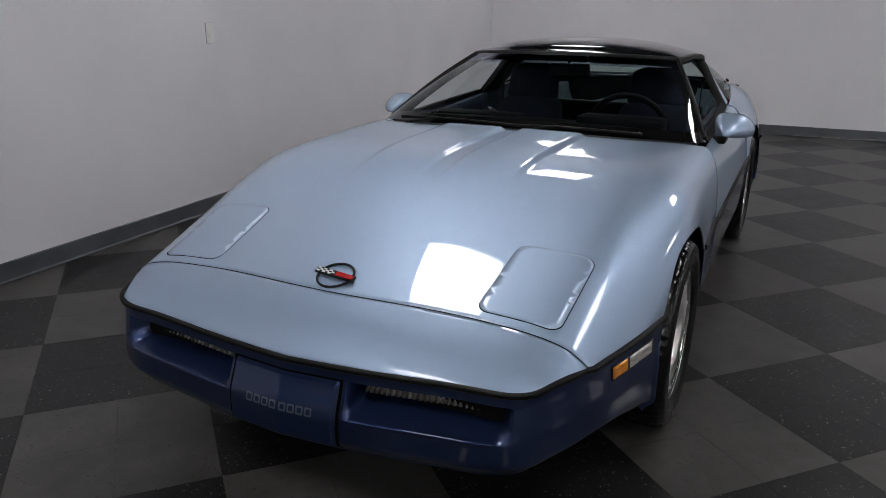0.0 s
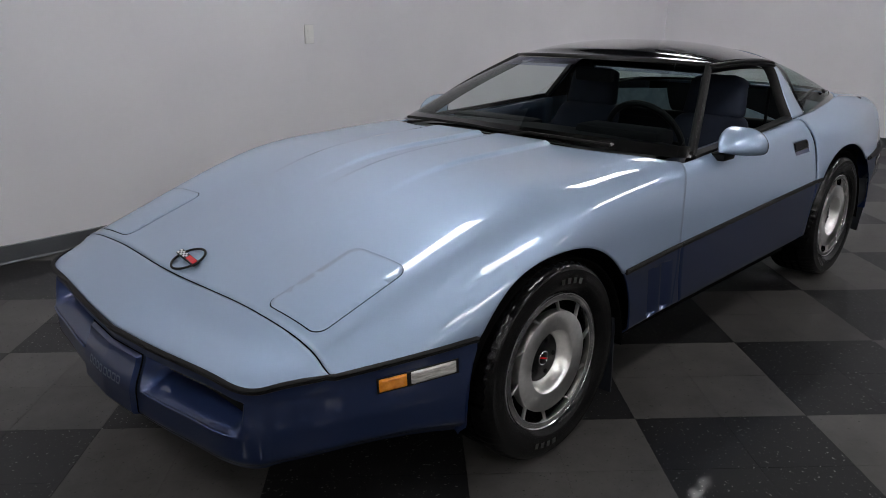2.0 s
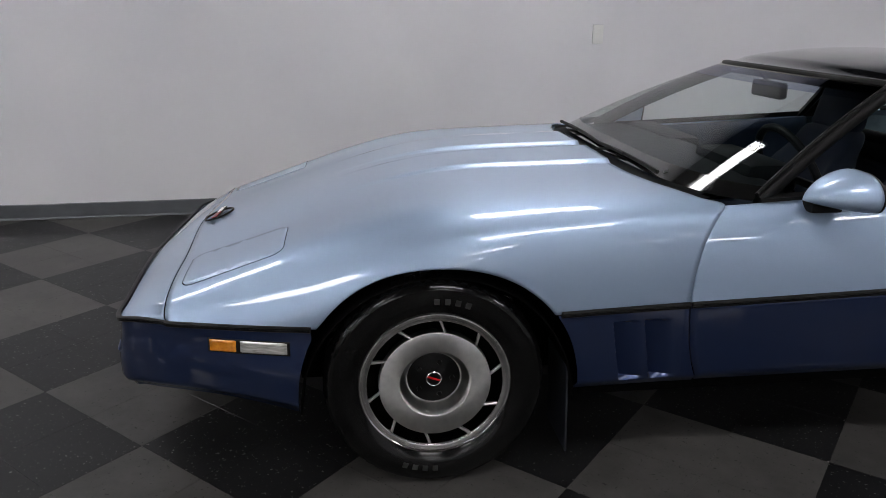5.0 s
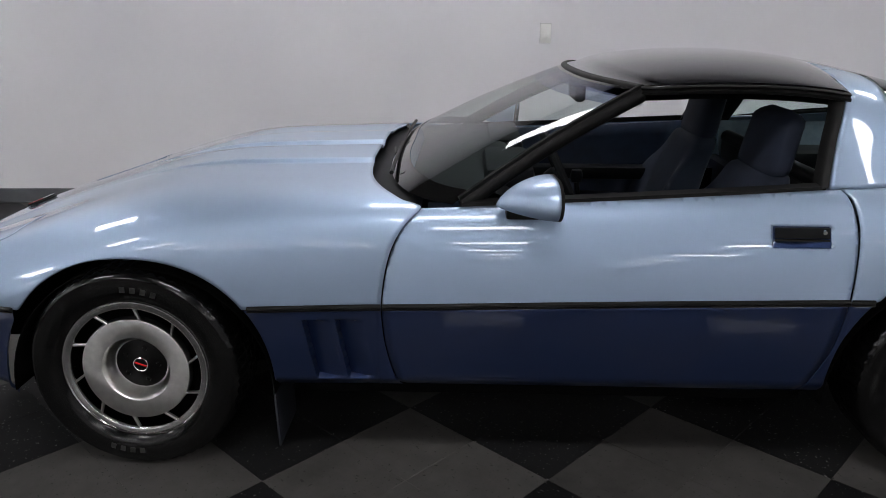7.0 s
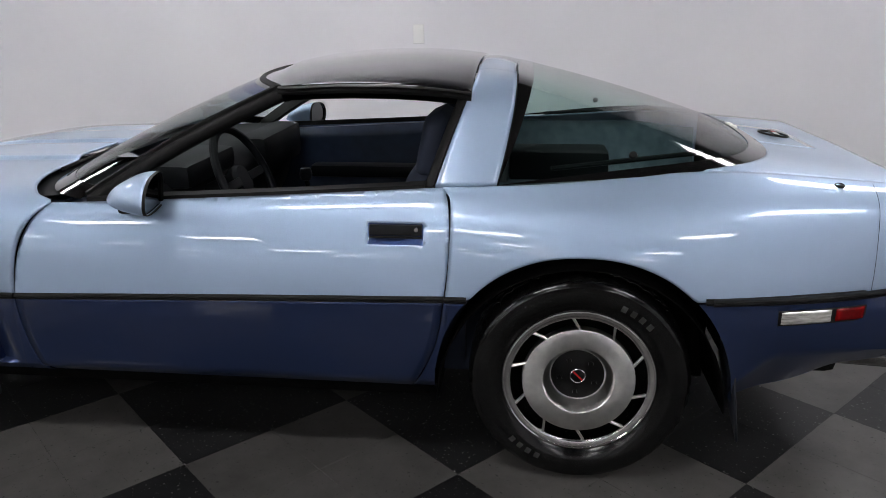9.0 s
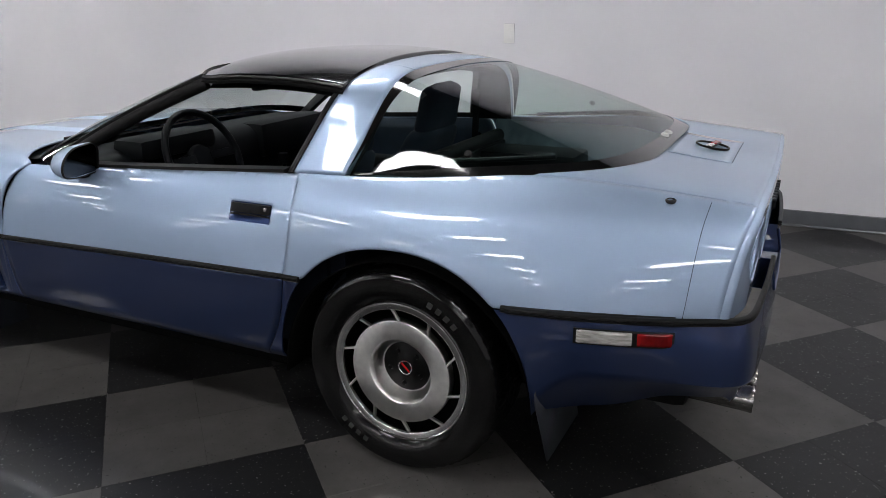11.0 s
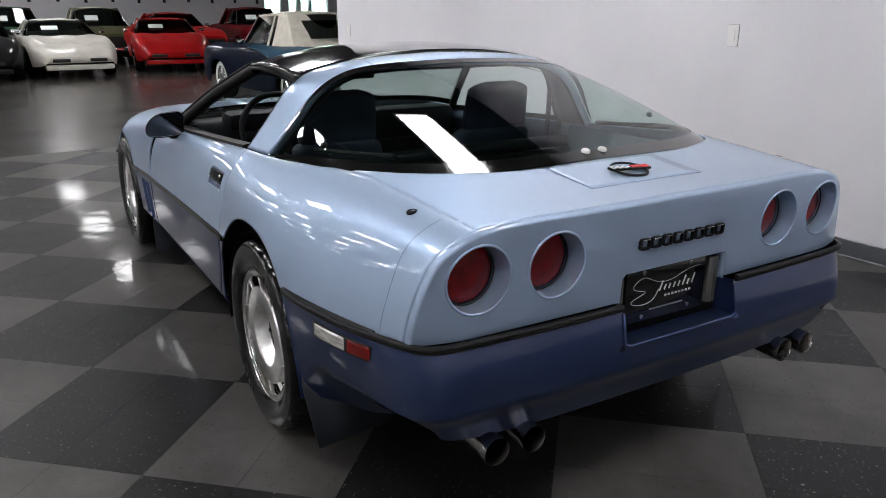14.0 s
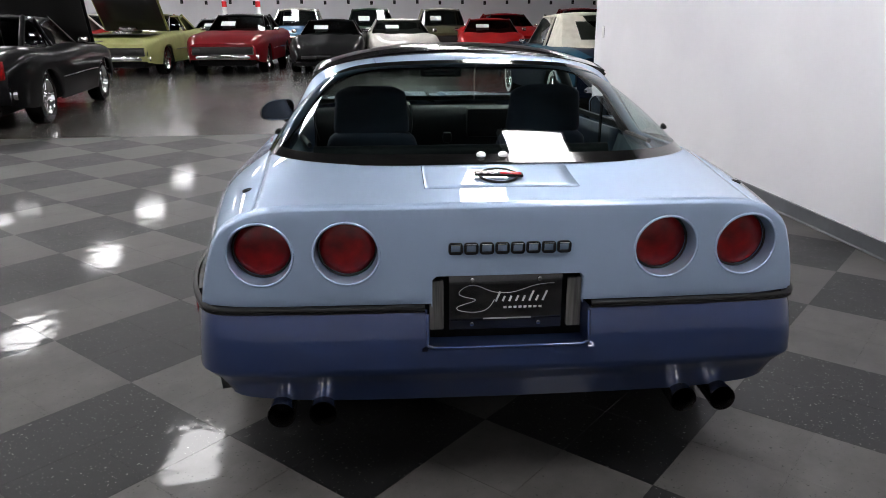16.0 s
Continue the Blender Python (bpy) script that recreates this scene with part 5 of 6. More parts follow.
# ---- mirrors ----
def door_mirror(s, door):
    ob = new("door_mirror")
    ob.parent = door
    ob["label"] = "light blue teardrop door mirror"
    outline = [(.790, .812), (.86, .808), (.925, .811), (.950, .822), (.957, .845), (.948, .874), (.924, .899), (.888, .914), (.84, .918), (.802, .914), (.788, .900), (.786, .86)]
    round_it = curve(outline + outline[:1])
    cw, cz = .842, .822

    def at(u, v, k=1.0):
        """u from the tip to the open back, v round the outline."""
        w, z = round_it(v)
        w, z = .868 + (w - .868) * k, .864 + (z - .864) * k
        g = (1 - max(0.0, 1 - u) ** 1.7) ** .72
        x = 1.056 + .158 * u + .16 * (w - .87) * u + .006 * (z - .86) / .06 * u
        return (x, s * (cw + (w - cw) * g), cz + .012 * (1 - u) + (z - cz) * g)
    around = [k / 48 for k in range(48)]
    us = [0.0, .01, .03, .06, .1, .15, .21, .28, .36, .45, .55, .65, .75, .85, .93, 1.0]
    sh = part("housing", outward(grid(at, 0, 0, us, around, close_v=True), (1.16, s * .86, .86)), M_LIGHT, ob, "light blue mirror housing", 60)
    solid(sh, .004)
    rim = [(.985, 1.004), (1.03, 1.0), (1.04, .98), (1.03, .95), (.97, .94)]
    part("mirror_bezel", outward(grid(lambda u, v: at(rim[int(round(u * 4))][0], v, rim[int(round(u * 4))][1]), 5, 48, None, around, close_v=True), (1.16, s * .86, .86)), M_TRIM, ob, "black mirror bezel", 40)
    part("mirror_glass", grid(lambda u, v: at(.985, v, .95 * u), 8, 48, None, around, close_v=True, flip=s > 0), M_MIRROR, ob, "mirror glass")
    part("mirror_foot", box(1.085, 1.185, s * .815 - .035, s * .815 + .035, .792, .822, .012), M_TRIM, ob, "black mirror foot")


for s, d in zip((-1, 1), DOORS):
    door_mirror(s, d)


# ---- cabin ----
tub = join(box(.80, 2.16, -.70, .70, .262, .30), box(.78, .84, -.72, .72, .26, .80), box(2.10, 2.16, -.70, .70, .30, .70),
           box(.84, 2.10, .705, .72, .30, .60), box(.84, 2.10, -.72, -.705, .30, .60))
part("cabin_floor", tub, M_CLOTH, CAR, "dark blue cabin carpet")


def dash_pt(u, v, s):
    prof = [(.80, .828), (.92, .845), (1.05, .852), (1.13, .842), (1.165, .80), (1.17, .74), (1.15, .62), (1.10, .52)]
    c = curve([(x, z, 0) for x, z in prof])
    x, z, _ = c(v)
    w = .70 * u
    return (x - .05 * u * u, s * w, z - .015 * u * u)


part("dashboard", both(dash_pt, 20, 30), M_PLASTIC, CAR, "black vinyl dashboard")
part("instrument_hood", box(1.03, 1.19, -.58, -.17, .80, .885, .03), M_PLASTIC, CAR, "black instrument hood")
part("glovebox_pad", box(1.06, 1.20, .12, .62, .70, .86, .03), M_PLASTIC, CAR, "black padded passenger dash")
part("centre_console", box(1.10, 2.08, -.12, .12, .30, .62, .03), M_PLASTIC, CAR, "black centre console")
part("gear_lever", join(tube([(1.42, 0, .60), (1.40, 0, .72)], .01, 8), moved(lathe([(0, .03), (.02, .025), (.026, 0), (.02, -.02), (0, -.026)], 16, "z"), pose(1.40, 0, .735))), M_PLASTIC, CAR)

sw_m = Matrix.Translation((1.30, -.37, .80)) @ Matrix.Rotation(radians(66), 4, "Y")
steer = new("steering_wheel")
steer.parent, steer.matrix_basis = CAR, sw_m
steer["label"] = "black leather steering wheel"
part("rim", tube([(.185 * math.cos(a), .185 * math.sin(a), 0) for a in np.linspace(0, 2 * math.pi, 49)], .0145, 10, False), M_PLASTIC, steer)
part("hub", lathe([(0, .0), (.05, -.005), (.058, -.02), (.05, -.05)], 24, "z"), M_PLASTIC, steer)
for a in (90, 270, 0):
    part("spoke", moved(box(.04, .18, -.016, .016, -.012, -.002, .004), Matrix.Rotation(radians(a), 4, "Z")), M_PLASTIC, steer)
part("column", tube([(0, 0, -.04), (-.0, 0, -.30)], .04, 12), M_PLASTIC, steer)


def seat(y):
    ob = new("seat")
    ob.parent = CAR
    ob["label"] = "dark blue cloth bucket seat with side bolsters"

    def base(u, v):
        a = 2 * math.pi * v
        x = 1.38 + .52 * u
        h = .075 + .02 * math.sin(math.pi * u)
        c, sn = math.cos(a), math.sin(a)
        w = .255 * math.copysign(abs(c) ** .5, c)
        z = .40 + .04 * (1 - u) + h * math.copysign(abs(sn) ** .6, sn) + (.05 * ease(.15, .25, abs(w)) if sn > 0 else 0)
        e = min(1, 10 * u, 10 * (1 - u)) ** .5
        return (x, y + w * e, .42 + (z - .42) * e)
    part("seat_cushion", outward(grid(base, 24, 40, None, [k / 40 for k in range(40)], close_v=True), (1.64, y, .42)), M_CLOTH, ob, "", 60)

    def back(u, v):
        a = 2 * math.pi * v
        c, sn = math.cos(a), math.sin(a)
        hh = .42 + .46 * u
        x = 1.79 + .21 * (hh - .42) / .55
        half = .265 - .07 * ease(.35, .8, u) - .03 * ease(.8, 1, u)
        w = half * math.copysign(abs(c) ** .5, c)
        t = .062 * math.copysign(abs(sn) ** .6, sn)
        bol = -.055 * ease(.13, .24, abs(w)) * (1 - ease(.6, .9, u)) if sn < 0 else 0
        e = min(1, 12 * u, 12 * (1 - u)) ** .5
        return (x + t * e + bol, y + w * e, hh)
    part("backrest", outward(grid(back, 28, 44, None, [k / 44 for k in range(44)], close_v=True), (1.88, y, .65)), M_CLOTH, ob, "", 60)

    def head(u, v):
        a = 2 * math.pi * v
        c, sn = math.cos(a), math.sin(a)
        hh = .83 + .222 * u
        x = 1.955 + .045 * u
        e = min(1, 7 * u, 7 * (1 - u)) ** .5
        w = (.165 - .022 * u) * math.copysign(abs(c) ** .6, c) * (.55 + .45 * e)
        t = .05 * math.copysign(abs(sn) ** .7, sn) * e
        return (x + t, y + w, hh)
    part("headrest", outward(grid(head, 16, 36, None, [k / 36 for k in range(36)], close_v=True), (1.98, y, .93)), M_CLOTH, ob, "", 60)
    return ob


seat(-.37)
seat(.37)
for s in (-1, 1):
    part("seat_belt", tube([(2.06, s * .60, 1.0), (2.05, s * .60, .70), (1.98, s * .58, .45)], [.018, .018, .018], 6, True, .2), M_PLASTIC, CAR, "black seat belt")
    # inner pillar trim
    inner = grid(lambda u, v: (lambda p: (p[0], s * max(0.0, abs(p[1]) - .035), p[2] - .034 + .022 * v))(halo_pt(-.04 + 1.06 * u, v, 1)), 6, 30)
    solid(part("pillar_trim", inner, M_PLASTIC, CAR, "black inner pillar trim"), .004, 0)


def cargo_pt(u, v, s):
    x = 2.14 + .84 * u
    prof = curve([(0, .655, 0), (.42, .655, 0), (.56, .67, 0), (.63, .78, 0), (.655, .865, 0)])
    w, z, _ = prof(v)
    k = 1 - .30 * ease(.7, 1.0, u)
    return (x, s * w * k, z + .15 * ease(.8, 1, u) * (1 - v))


part("cargo_back", box(3.03, 3.045, -.62, .62, .45, .90), M_PLASTIC, CAR, "dark rear bulkhead")
part("cargo_tub", both(cargo_pt, 20, 24), M_CARPET, CAR, "grey-blue carpeted cargo well")
part("cargo_bin", box(2.20, 2.62, .30, .52, .655, .78, .02), M_PLASTIC, CAR, "black storage box")
part("roller_blind", join(tube([(2.17, -.60, .80), (2.17, .60, .80)], .03, 12), box(2.15, 2.20, -.62, .62, .70, .78, .01)), M_PLASTIC, CAR, "black roller blind housing")
part("header_lining", both(lambda u, v, s: (lambda p: (p[0], p[1] * .97, p[2] - .045))(roof_pt(.02 + .96 * u, v, s)), 14, 14), M_PLASTIC, CAR, "dark roof lining")
mir = new("rear_view_mirror")
mir.parent = CAR
mir["label"] = "black interior rear-view mirror"
part("mirror_shell", box(1.36, 1.395, -.135, .075, 1.035, 1.098, .015, 3), M_PLASTIC, mir)
part("mirror_face", box(1.396, 1.398, -.125, .065, 1.042, 1.091, .001), M_MIRROR, mir, "mirror glass")
part("mirror_stem", tube([(1.375, -.03, 1.09), (1.33, -.03, 1.14)], .008, 8), M_PLASTIC, mir)
for s in (-1, 1):
    part("sun_visor", box(1.44, 1.58, s * .30 - .17, s * .30 + .17, 1.118, 1.130, .006), M_PLASTIC, CAR, "dark sun visor")
    part("hatch_strut", tube([(2.35, s * .62, .90), (2.80, s * .55, .94)], .008, 8), M_PLASTIC, CAR)
for y in (-.03, .035):
    st = moved(lathe([(0, .005), (.011, .004), (.014, 0), (.014, -.004)], 20, "z"), Matrix.Translation((hatch_pt(.955, abs(y) / .7, 1)[0], y, hatch_pt(.955, abs(y) / .7, 1, .007)[2])) @ Matrix.Rotation(radians(15), 4, "Y"))
    part("hatch_stop", st, M_PLATE, CAR, "small white round hatch stop")
for s in (-1, 1):
    p = hatch_pt(.80, .66, s, .004)
    part("hatch_stud", moved(lathe([(0, .016), (.010, .014), (.013, .007), (.008, 0)], 20, "z"), Matrix.Translation(p) @ Matrix.Rotation(radians(-s * 45), 4, "X")), M_TRIM, CAR, "round hatch strut stud")


# ---- the other cars in the hall ----
M_WHITEWALL = material("white sidewall", (.7, .7, .68), .5)
M_SOFTTOP = vary(material("cream soft top cloth", (.62, .59, .5), .8), (.56, .53, .45), (.68, .65, .56), 8, bump=.3, bump_scale=200)
M_DARKGLASS = glass("dark car glass", (.16, .18, .18))
M_CARD = material("white price card", (.6, .63, .62), .5)
M_GRILLE = material("dark grille", (.01, .01, .01), .4, .3)


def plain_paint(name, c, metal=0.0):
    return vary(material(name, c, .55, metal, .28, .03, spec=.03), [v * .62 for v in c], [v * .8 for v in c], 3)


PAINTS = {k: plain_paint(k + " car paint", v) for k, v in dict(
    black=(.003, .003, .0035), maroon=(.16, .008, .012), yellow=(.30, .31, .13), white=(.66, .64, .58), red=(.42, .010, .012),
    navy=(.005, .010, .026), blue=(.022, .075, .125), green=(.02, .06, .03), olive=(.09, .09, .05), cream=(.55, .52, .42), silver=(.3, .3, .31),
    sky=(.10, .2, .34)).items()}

STYLES = {
    "muscle": dict(L=4.7, ends=(-2.35, 2.35), axles=(-1.42, 1.32), top=([-2.35, -2.2, -1.5, -.7, 1.2, 2.0, 2.35], [.70, .78, .90, .95, .95, .93, .80]),
                   width=([-2.35, -2.1, -1.4, 0, 1.4, 2.1, 2.35], [.76, .86, .92, .93, .93, .88, .80]), belt=.93, cabin=(-.75, -.10, .85, 1.55), roof=1.34, peak=.01, r=.34),
    "sports": dict(L=4.6, ends=(-2.3, 2.25), axles=(-1.28, 1.20), top=([-2.3, -2.15, -1.6, -.6, 1.1, 1.9, 2.25], [.46, .56, .72, .86, .92, .90, .80]),
                   width=([-2.3, -2.0, -1.3, -.2, 1.2, 1.9, 2.25], [.66, .78, .90, .80, .90, .84, .72]), belt=.87, cabin=(-.62, .05, .55, 1.35), roof=1.21, peak=.075, r=.335),
    "fifties": dict(L=5.0, ends=(-2.5, 2.5), axles=(-1.50, 1.42), top=([-2.5, -2.35, -1.6, -.7, 1.2, 2.1, 2.5], [.80, .88, .95, .98, .98, .96, .89]),
                    width=([-2.5, -2.3, -1.4, 0, 1.4, 2.2, 2.5], [.84, .90, .94, .94, .94, .92, .86]), belt=.965, cabin=(-.72, -.25, .80, 1.40), roof=1.50, peak=.02, r=.345),
}
_wheels = {}


def hall_wheel(kind, r):
    """Shared meshes of a plain car wheel."""
    if (kind, r) not in _wheels:
        tb = lathe([(r * .62, -.095), (r * .66, -.105), (r * .85, -.11), (r * .95, -.10), (r, -.075), (r, .075), (r * .95, .1), (r * .62, .095)], 40)
        shade(tb, 30)
        t = bpy.data.meshes.new("tyre")
        tb.to_mesh(t)
        tb.free()
        t.materials.append(M_RUBBER)
        rb = lathe([(0, -.085), (r * .13, -.085), (r * .16, -.07), (r * .5, -.055), (r * .55, -.085), (r * .62, -.105), (r * .645, -.104), (r * .645, -.09)], 40)
        if kind != "whitewall":
            cut = join(*[moved(box(r * .2, r * .5, -.078, -.05, -r * .07, r * .07, .006, 1), Matrix.Rotation(2 * math.pi * k / 5, 4, "Y")) for k in range(5)])
            rb = join(rb, cut)
        else:
            sp = join(*[moved(tube([(r * .12, -.10, 0), (r * .58, -.09, .03)], .004, 5), Matrix.Rotation(2 * math.pi * k / 24, 4, "Y")) for k in range(24)])
            rb = join(rb, sp)
        shade(rb, 35)
        q = bpy.data.meshes.new("rim")
        rb.to_mesh(q)
        rb.free()
        q.materials.append(M_CHROME)
        w = None
        if kind == "whitewall":
            wb = lathe([(r * .66, -.1065), (r * .70, -.1095), (r * .84, -.1118), (r * .86, -.1105)], 40)
            shade(wb)
            w = bpy.data.meshes.new("white_band")
            wb.to_mesh(w)
            wb.free()
            w.materials.append(M_WHITEWALL)
        _wheels[(kind, r)] = (t, q, w)
    return _wheels[(kind, r)]


def hall_car(label, style, paint_name, m, roof_mat=None, hood_up=False, card=True, upper=None, wheels="alloy", detail=1):
    S = STYLES[style]
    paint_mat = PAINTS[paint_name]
    car = thing("parked_car", label, "car", "cars parked in the hall", m)
    ztop, wid = spline(*S["top"]), spline(*S["width"])
    x0, x1 = S["ends"]
    r = S["r"]

    def low(x):
        z = .26 + .06 * ease(x1 - .5, x1, x) + .05 * ease(x0 + .4, x0, x)
        for a in S["axles"]:
            d = abs(x - a) / (r + .05)
            if d < 1:
                z = max(z, r * .9 + (r + .06) * (1 - d ** 2.3) ** (1 / 2.3) - .02)
        return z

    def surf(x, v, s, off=0.0):
        zt, w = ztop(x), wid(x)
        zl = low(x)
        pk = S["peak"] * (math.exp(-((x - S["axles"][0]) / .5) ** 2) + .8 * math.exp(-((x - S["axles"][1]) / .5) ** 2))
        sh = zt - .05
        zs = sh - .20
        f = spline([-.3, 0, .3, .5, .62, .72, .85, 1.0], [-.45 * w, 0, .45 * w, .80 * w, .93 * w, .985 * w, w, .965 * w])
        g = spline([-.3, 0, .3, .5, .62, .72, .85, 1.0], [zt, zt + .012, zt, zt - .008 + pk, sh + pk * .7, min(sh - .07, sh), .5 * (zs + min(zl, .5)) + .05, min(zl, .45)])
        z = g(v)
        w2 = f(v)
        if v > .6:
            k = (v - .6) / .4
            vmax = 1.0
            z = max(z, zl) if z < zl else z
        return (x, s * (w2 + off), z + (off if v < .5 else 0))
    n = 46

    def half(s, a, b, v0, v1, off=0.0, k=n, j=26):
        return outward(grid(lambda u, v: surf(a + (b - a) * u, v0 + (v1 - v0) * v, s, off), k, j), (0, 0, .4))
    v_start = 0.0
    bodyb = clean(join(half(-1, x0, x1, 0, 1), half(1, x0, x1, 0, 1)))
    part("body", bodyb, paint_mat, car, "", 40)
    for e, c in ((x0, -1), (x1, 1)):
        ends = []
        for s in (-1, 1):
            ends.append(outward(grid(lambda u, v: (lambda p: (p[0] + c * .02 * math.sin(math.pi * u), p[1], p[2] + (.34 - p[2]) * u))(surf(e, v * .72, s)), 8, 16), (0, 0, .5)))
        part("end_panel", clean(join(*ends)), paint_mat, car)
    for s in (-1, 1):
        if upper:
            def upper_fn(u, v):
                x = -.15 + (x1 - .02 + .15) * u
                return surf(x, .45 + (.60 + .27 * ease(-.3, 1.0, u) - .45) * v, s, .004)
            part("upper_side", outward(grid(upper_fn, 30, 10), (0, 0, .4)), PAINTS[upper], car, "lighter blue rear quarter", 40)
            part("side_trim", tube([surf(x, .60 + .27 * ease(-.3, 1.0, (x + .15) / (x1 + .13)), s, .008) for x in np.linspace(-.15, x1 - .05, 16)], .010, 6), M_CHROME, car)
        else:
            part("side_trim", tube([surf(x, .84, s, .004) for x in np.linspace(S["axles"][0] + .5, S["axles"][1] - .5, 8)], .007, 6), M_CHROME, car)
    # glasshouse
    c0, c1, c2, c3 = S["cabin"]
    zb, zr = S["belt"], S["roof"]
    wb, wr = .74 * 1.05, .55
    gl = bmesh.new()

    def house(scale, dz):
        pts = []
        for x, z, w in ((c0, zb - .03, wb * .93), (c1, zr - dz, wr), (c2, zr - dz, wr), (c3, zb - .03, wb * .9)):
            pts.append((x, z, w * scale))
        return pts
    pts = house(1.0, .03)
    for s in (-1, 1):
        q = [(x, s * w, z) for x, z, w in pts]
        bm = bmesh.new()
        bm.faces.new([bm.verts.new(p) for p in q])
        solid(part("side_window", bm, M_DARKGLASS, car, "dark side window"), .004, 0)
        for i, rr in ((0, .013), (2, .035)):
            part("roof_pillar", tube([q[i], q[i + 1]], [rr, rr], 8), M_CHROME if i == 0 else (roof_mat or paint_mat), car)
        part("door_pillar", tube([((c1 + c2) / 2 + .15, s * wb * .97, zb - .02), ((c1 + c2) / 2 + .12, s * wr, zr - .03)], .02, 6), roof_mat or paint_mat, car)
        part("window_trim", tube([(c0, s * wb * .93, zb - .02), (c3, s * wb * .9, zb - .02)], .016, 6), M_CHROME, car)
    for i, nm in ((0, "windscreen"), (2, "rear_window")):
        a, b = pts[i], pts[i + 1]
        bm = grid(lambda u, v: (a[0] + (b[0] - a[0]) * u - (.10 if i == 0 else -.10) * (1 - (2 * v - 1) ** 2), (2 * v - 1) * (a[2] + (b[2] - a[2]) * u), a[1] + (b[1] - a[1]) * u), 6, 14)
        part(nm, outward(bm, (0, 0, .8)), M_DARKGLASS, car, "dark curved glass")

    def roof_fn(u, v):
        x = c1 - .04 + (c2 + .05 - c1 + .04) * u
        y = (2 * v - 1)
        return (x - .06 * (1 - y * y) * (1 - u) + .06 * (1 - y * y) * u, y * (wr + .02), zr + .012 - .045 * y * y - .03 * (2 * u - 1) ** 2)
    rf = solid(part("roof", outward(grid(roof_fn, 14, 16), (0, 0, .6)), roof_mat or paint_mat, car), .05)
    if roof_mat is M_SOFTTOP:
        for s in (-1, 1):
            bm = grid(lambda u, v: (c2 - .22 + .26 * u + (c3 - c2 + .05) * v * u, s * (wr + .012 + (wb * .93 - wr) * v), zr - .02 + (zb - zr + .01) * v), 8, 8)
            solid(part("soft_top_quarter", bm, M_SOFTTOP, car, "cream soft top rear quarter"), .02, 0)
        bm = grid(lambda u, v: (c2 + (c3 - c2 + .06) * u + .05, (2 * v - 1) * (wr + .02 + .2 * u), zr - .01 + (zb - zr) * u), 8, 12)
        part("soft_top_back", bm, M_SOFTTOP, car, "cream soft top back")
        bm = grid(lambda u, v: (c2 + (c3 - c2 + .06) * (.25 + .5 * u) + .065, (2 * v - 1) * .42, zr - .01 + (zb - zr) * (.25 + .5 * u) + .012), 4, 6)
        part("plastic_window", bm, M_DARKGLASS, car, "dark clear-plastic back window")
    # nose
    zf = ztop(x0) - .06
    if style == "sports":
        for s in (-1, 1):
            part("grille_slot", box(x0 - .035, x0 + .02, s * .36 - .17, s * .36 + .17, .36, .43, .02), M_GRILLE, car, "dark grille opening")
        part("chin", box(x0 - .02, x0 + .15, -.66, .66, .20, .30, .03), paint_mat, car)
    else:
        w = wid(x0)
        g0, g1 = .46, zf - .02
        part("grille", box(x0 - .035, x0 + .02, -w + .08, w - .08, g0, g1, .02), M_GRILLE, car, "dark full-width grille")
        fr = [(x0 - .036, -w + .07, g0), (x0 - .036, w - .07, g0), (x0 - .036, w - .06, g1), (x0 - .036, -w + .06, g1), (x0 - .036, -w + .07, g0)]
        part("grille_surround", tube(fr, .014, 6), M_CHROME, car, "chrome grille surround")
        for s in (-1, 1):
            part("headlight", moved(lathe([(0, -.02), (.06, -.015), (.085, 0), (.09, .02)], 24), pose(x0 - .03, s * (w - .18), (g0 + g1) / 2, 0, 0, -90)), M_CLEAR_LENS if style == "fifties" else M_GRILLE, car)
        bp = [(x0 - .03 + .10 * abs(k / 8) ** 3, k / 8 * (w + .03), .40) for k in range(-8, 9)]
        part("front_bumper", tube(bp, .055, 8, True, .5), M_CHROME, car, "chrome front bumper")
    bp = [(x1 + .05 - .12 * abs(k / 8) ** 3, k / 8 * (wid(x1) + .04), .45) for k in range(-8, 9)]
    part("rear_bumper", tube(bp, .055, 8, True, .5), M_CHROME, car, "chrome rear bumper")
    for s in (-1, 1):
        part("rear_lamp", box(x1 - .02, x1 + .03, s * (wid(x1) - .08) - .05, s * (wid(x1) - .08) + .05, .62, .84, .02), M_RED_LENS, car, "red rear lamp")
        part("wing_mirror", box(c0 + .35, c0 + .45, s * (wb + .14) - .06, s * (wb + .14) + .06, zb + .02, zb + .10, .025), M_CHROME, car)
    if card:
        a, b = pts[0], pts[1]
        part("price_card", moved(box(-.002, .002, -.17, .17, -.09, .09), Matrix.Translation((a[0] + (b[0] - a[0]) * .45 - .115, .22, a[1] + (b[1] - a[1]) * .45 + .03)) @ Matrix.Rotation(math.atan2(b[0] - a[0], b[1] - a[1]), 4, "Y")), M_CARD, car, "white price card behind the glass")
    if hood_up:
        hw = wid(-1.5) * .82

        def lid(u, v):
            d = (1.2 if hood_up == "front" else 1.05) * u
            y = (2 * v - 1) * hw
            if hood_up == "front":
                return (x0 + .75 + d * math.cos(radians(64)), y, ztop(x0 + .3) + .03 + d * math.sin(radians(64)) + .02 * (1 - (2 * v - 1) ** 2))
            return (c0 - .06 - d * math.cos(radians(52)), y, ztop(c0) + .03 + d * math.sin(radians(52)) + .02 * (1 - (2 * v - 1) ** 2))
        solid(part("raised_bonnet", grid(lid, 8, 10), paint_mat, car, "bonnet propped open"), .03, 0)
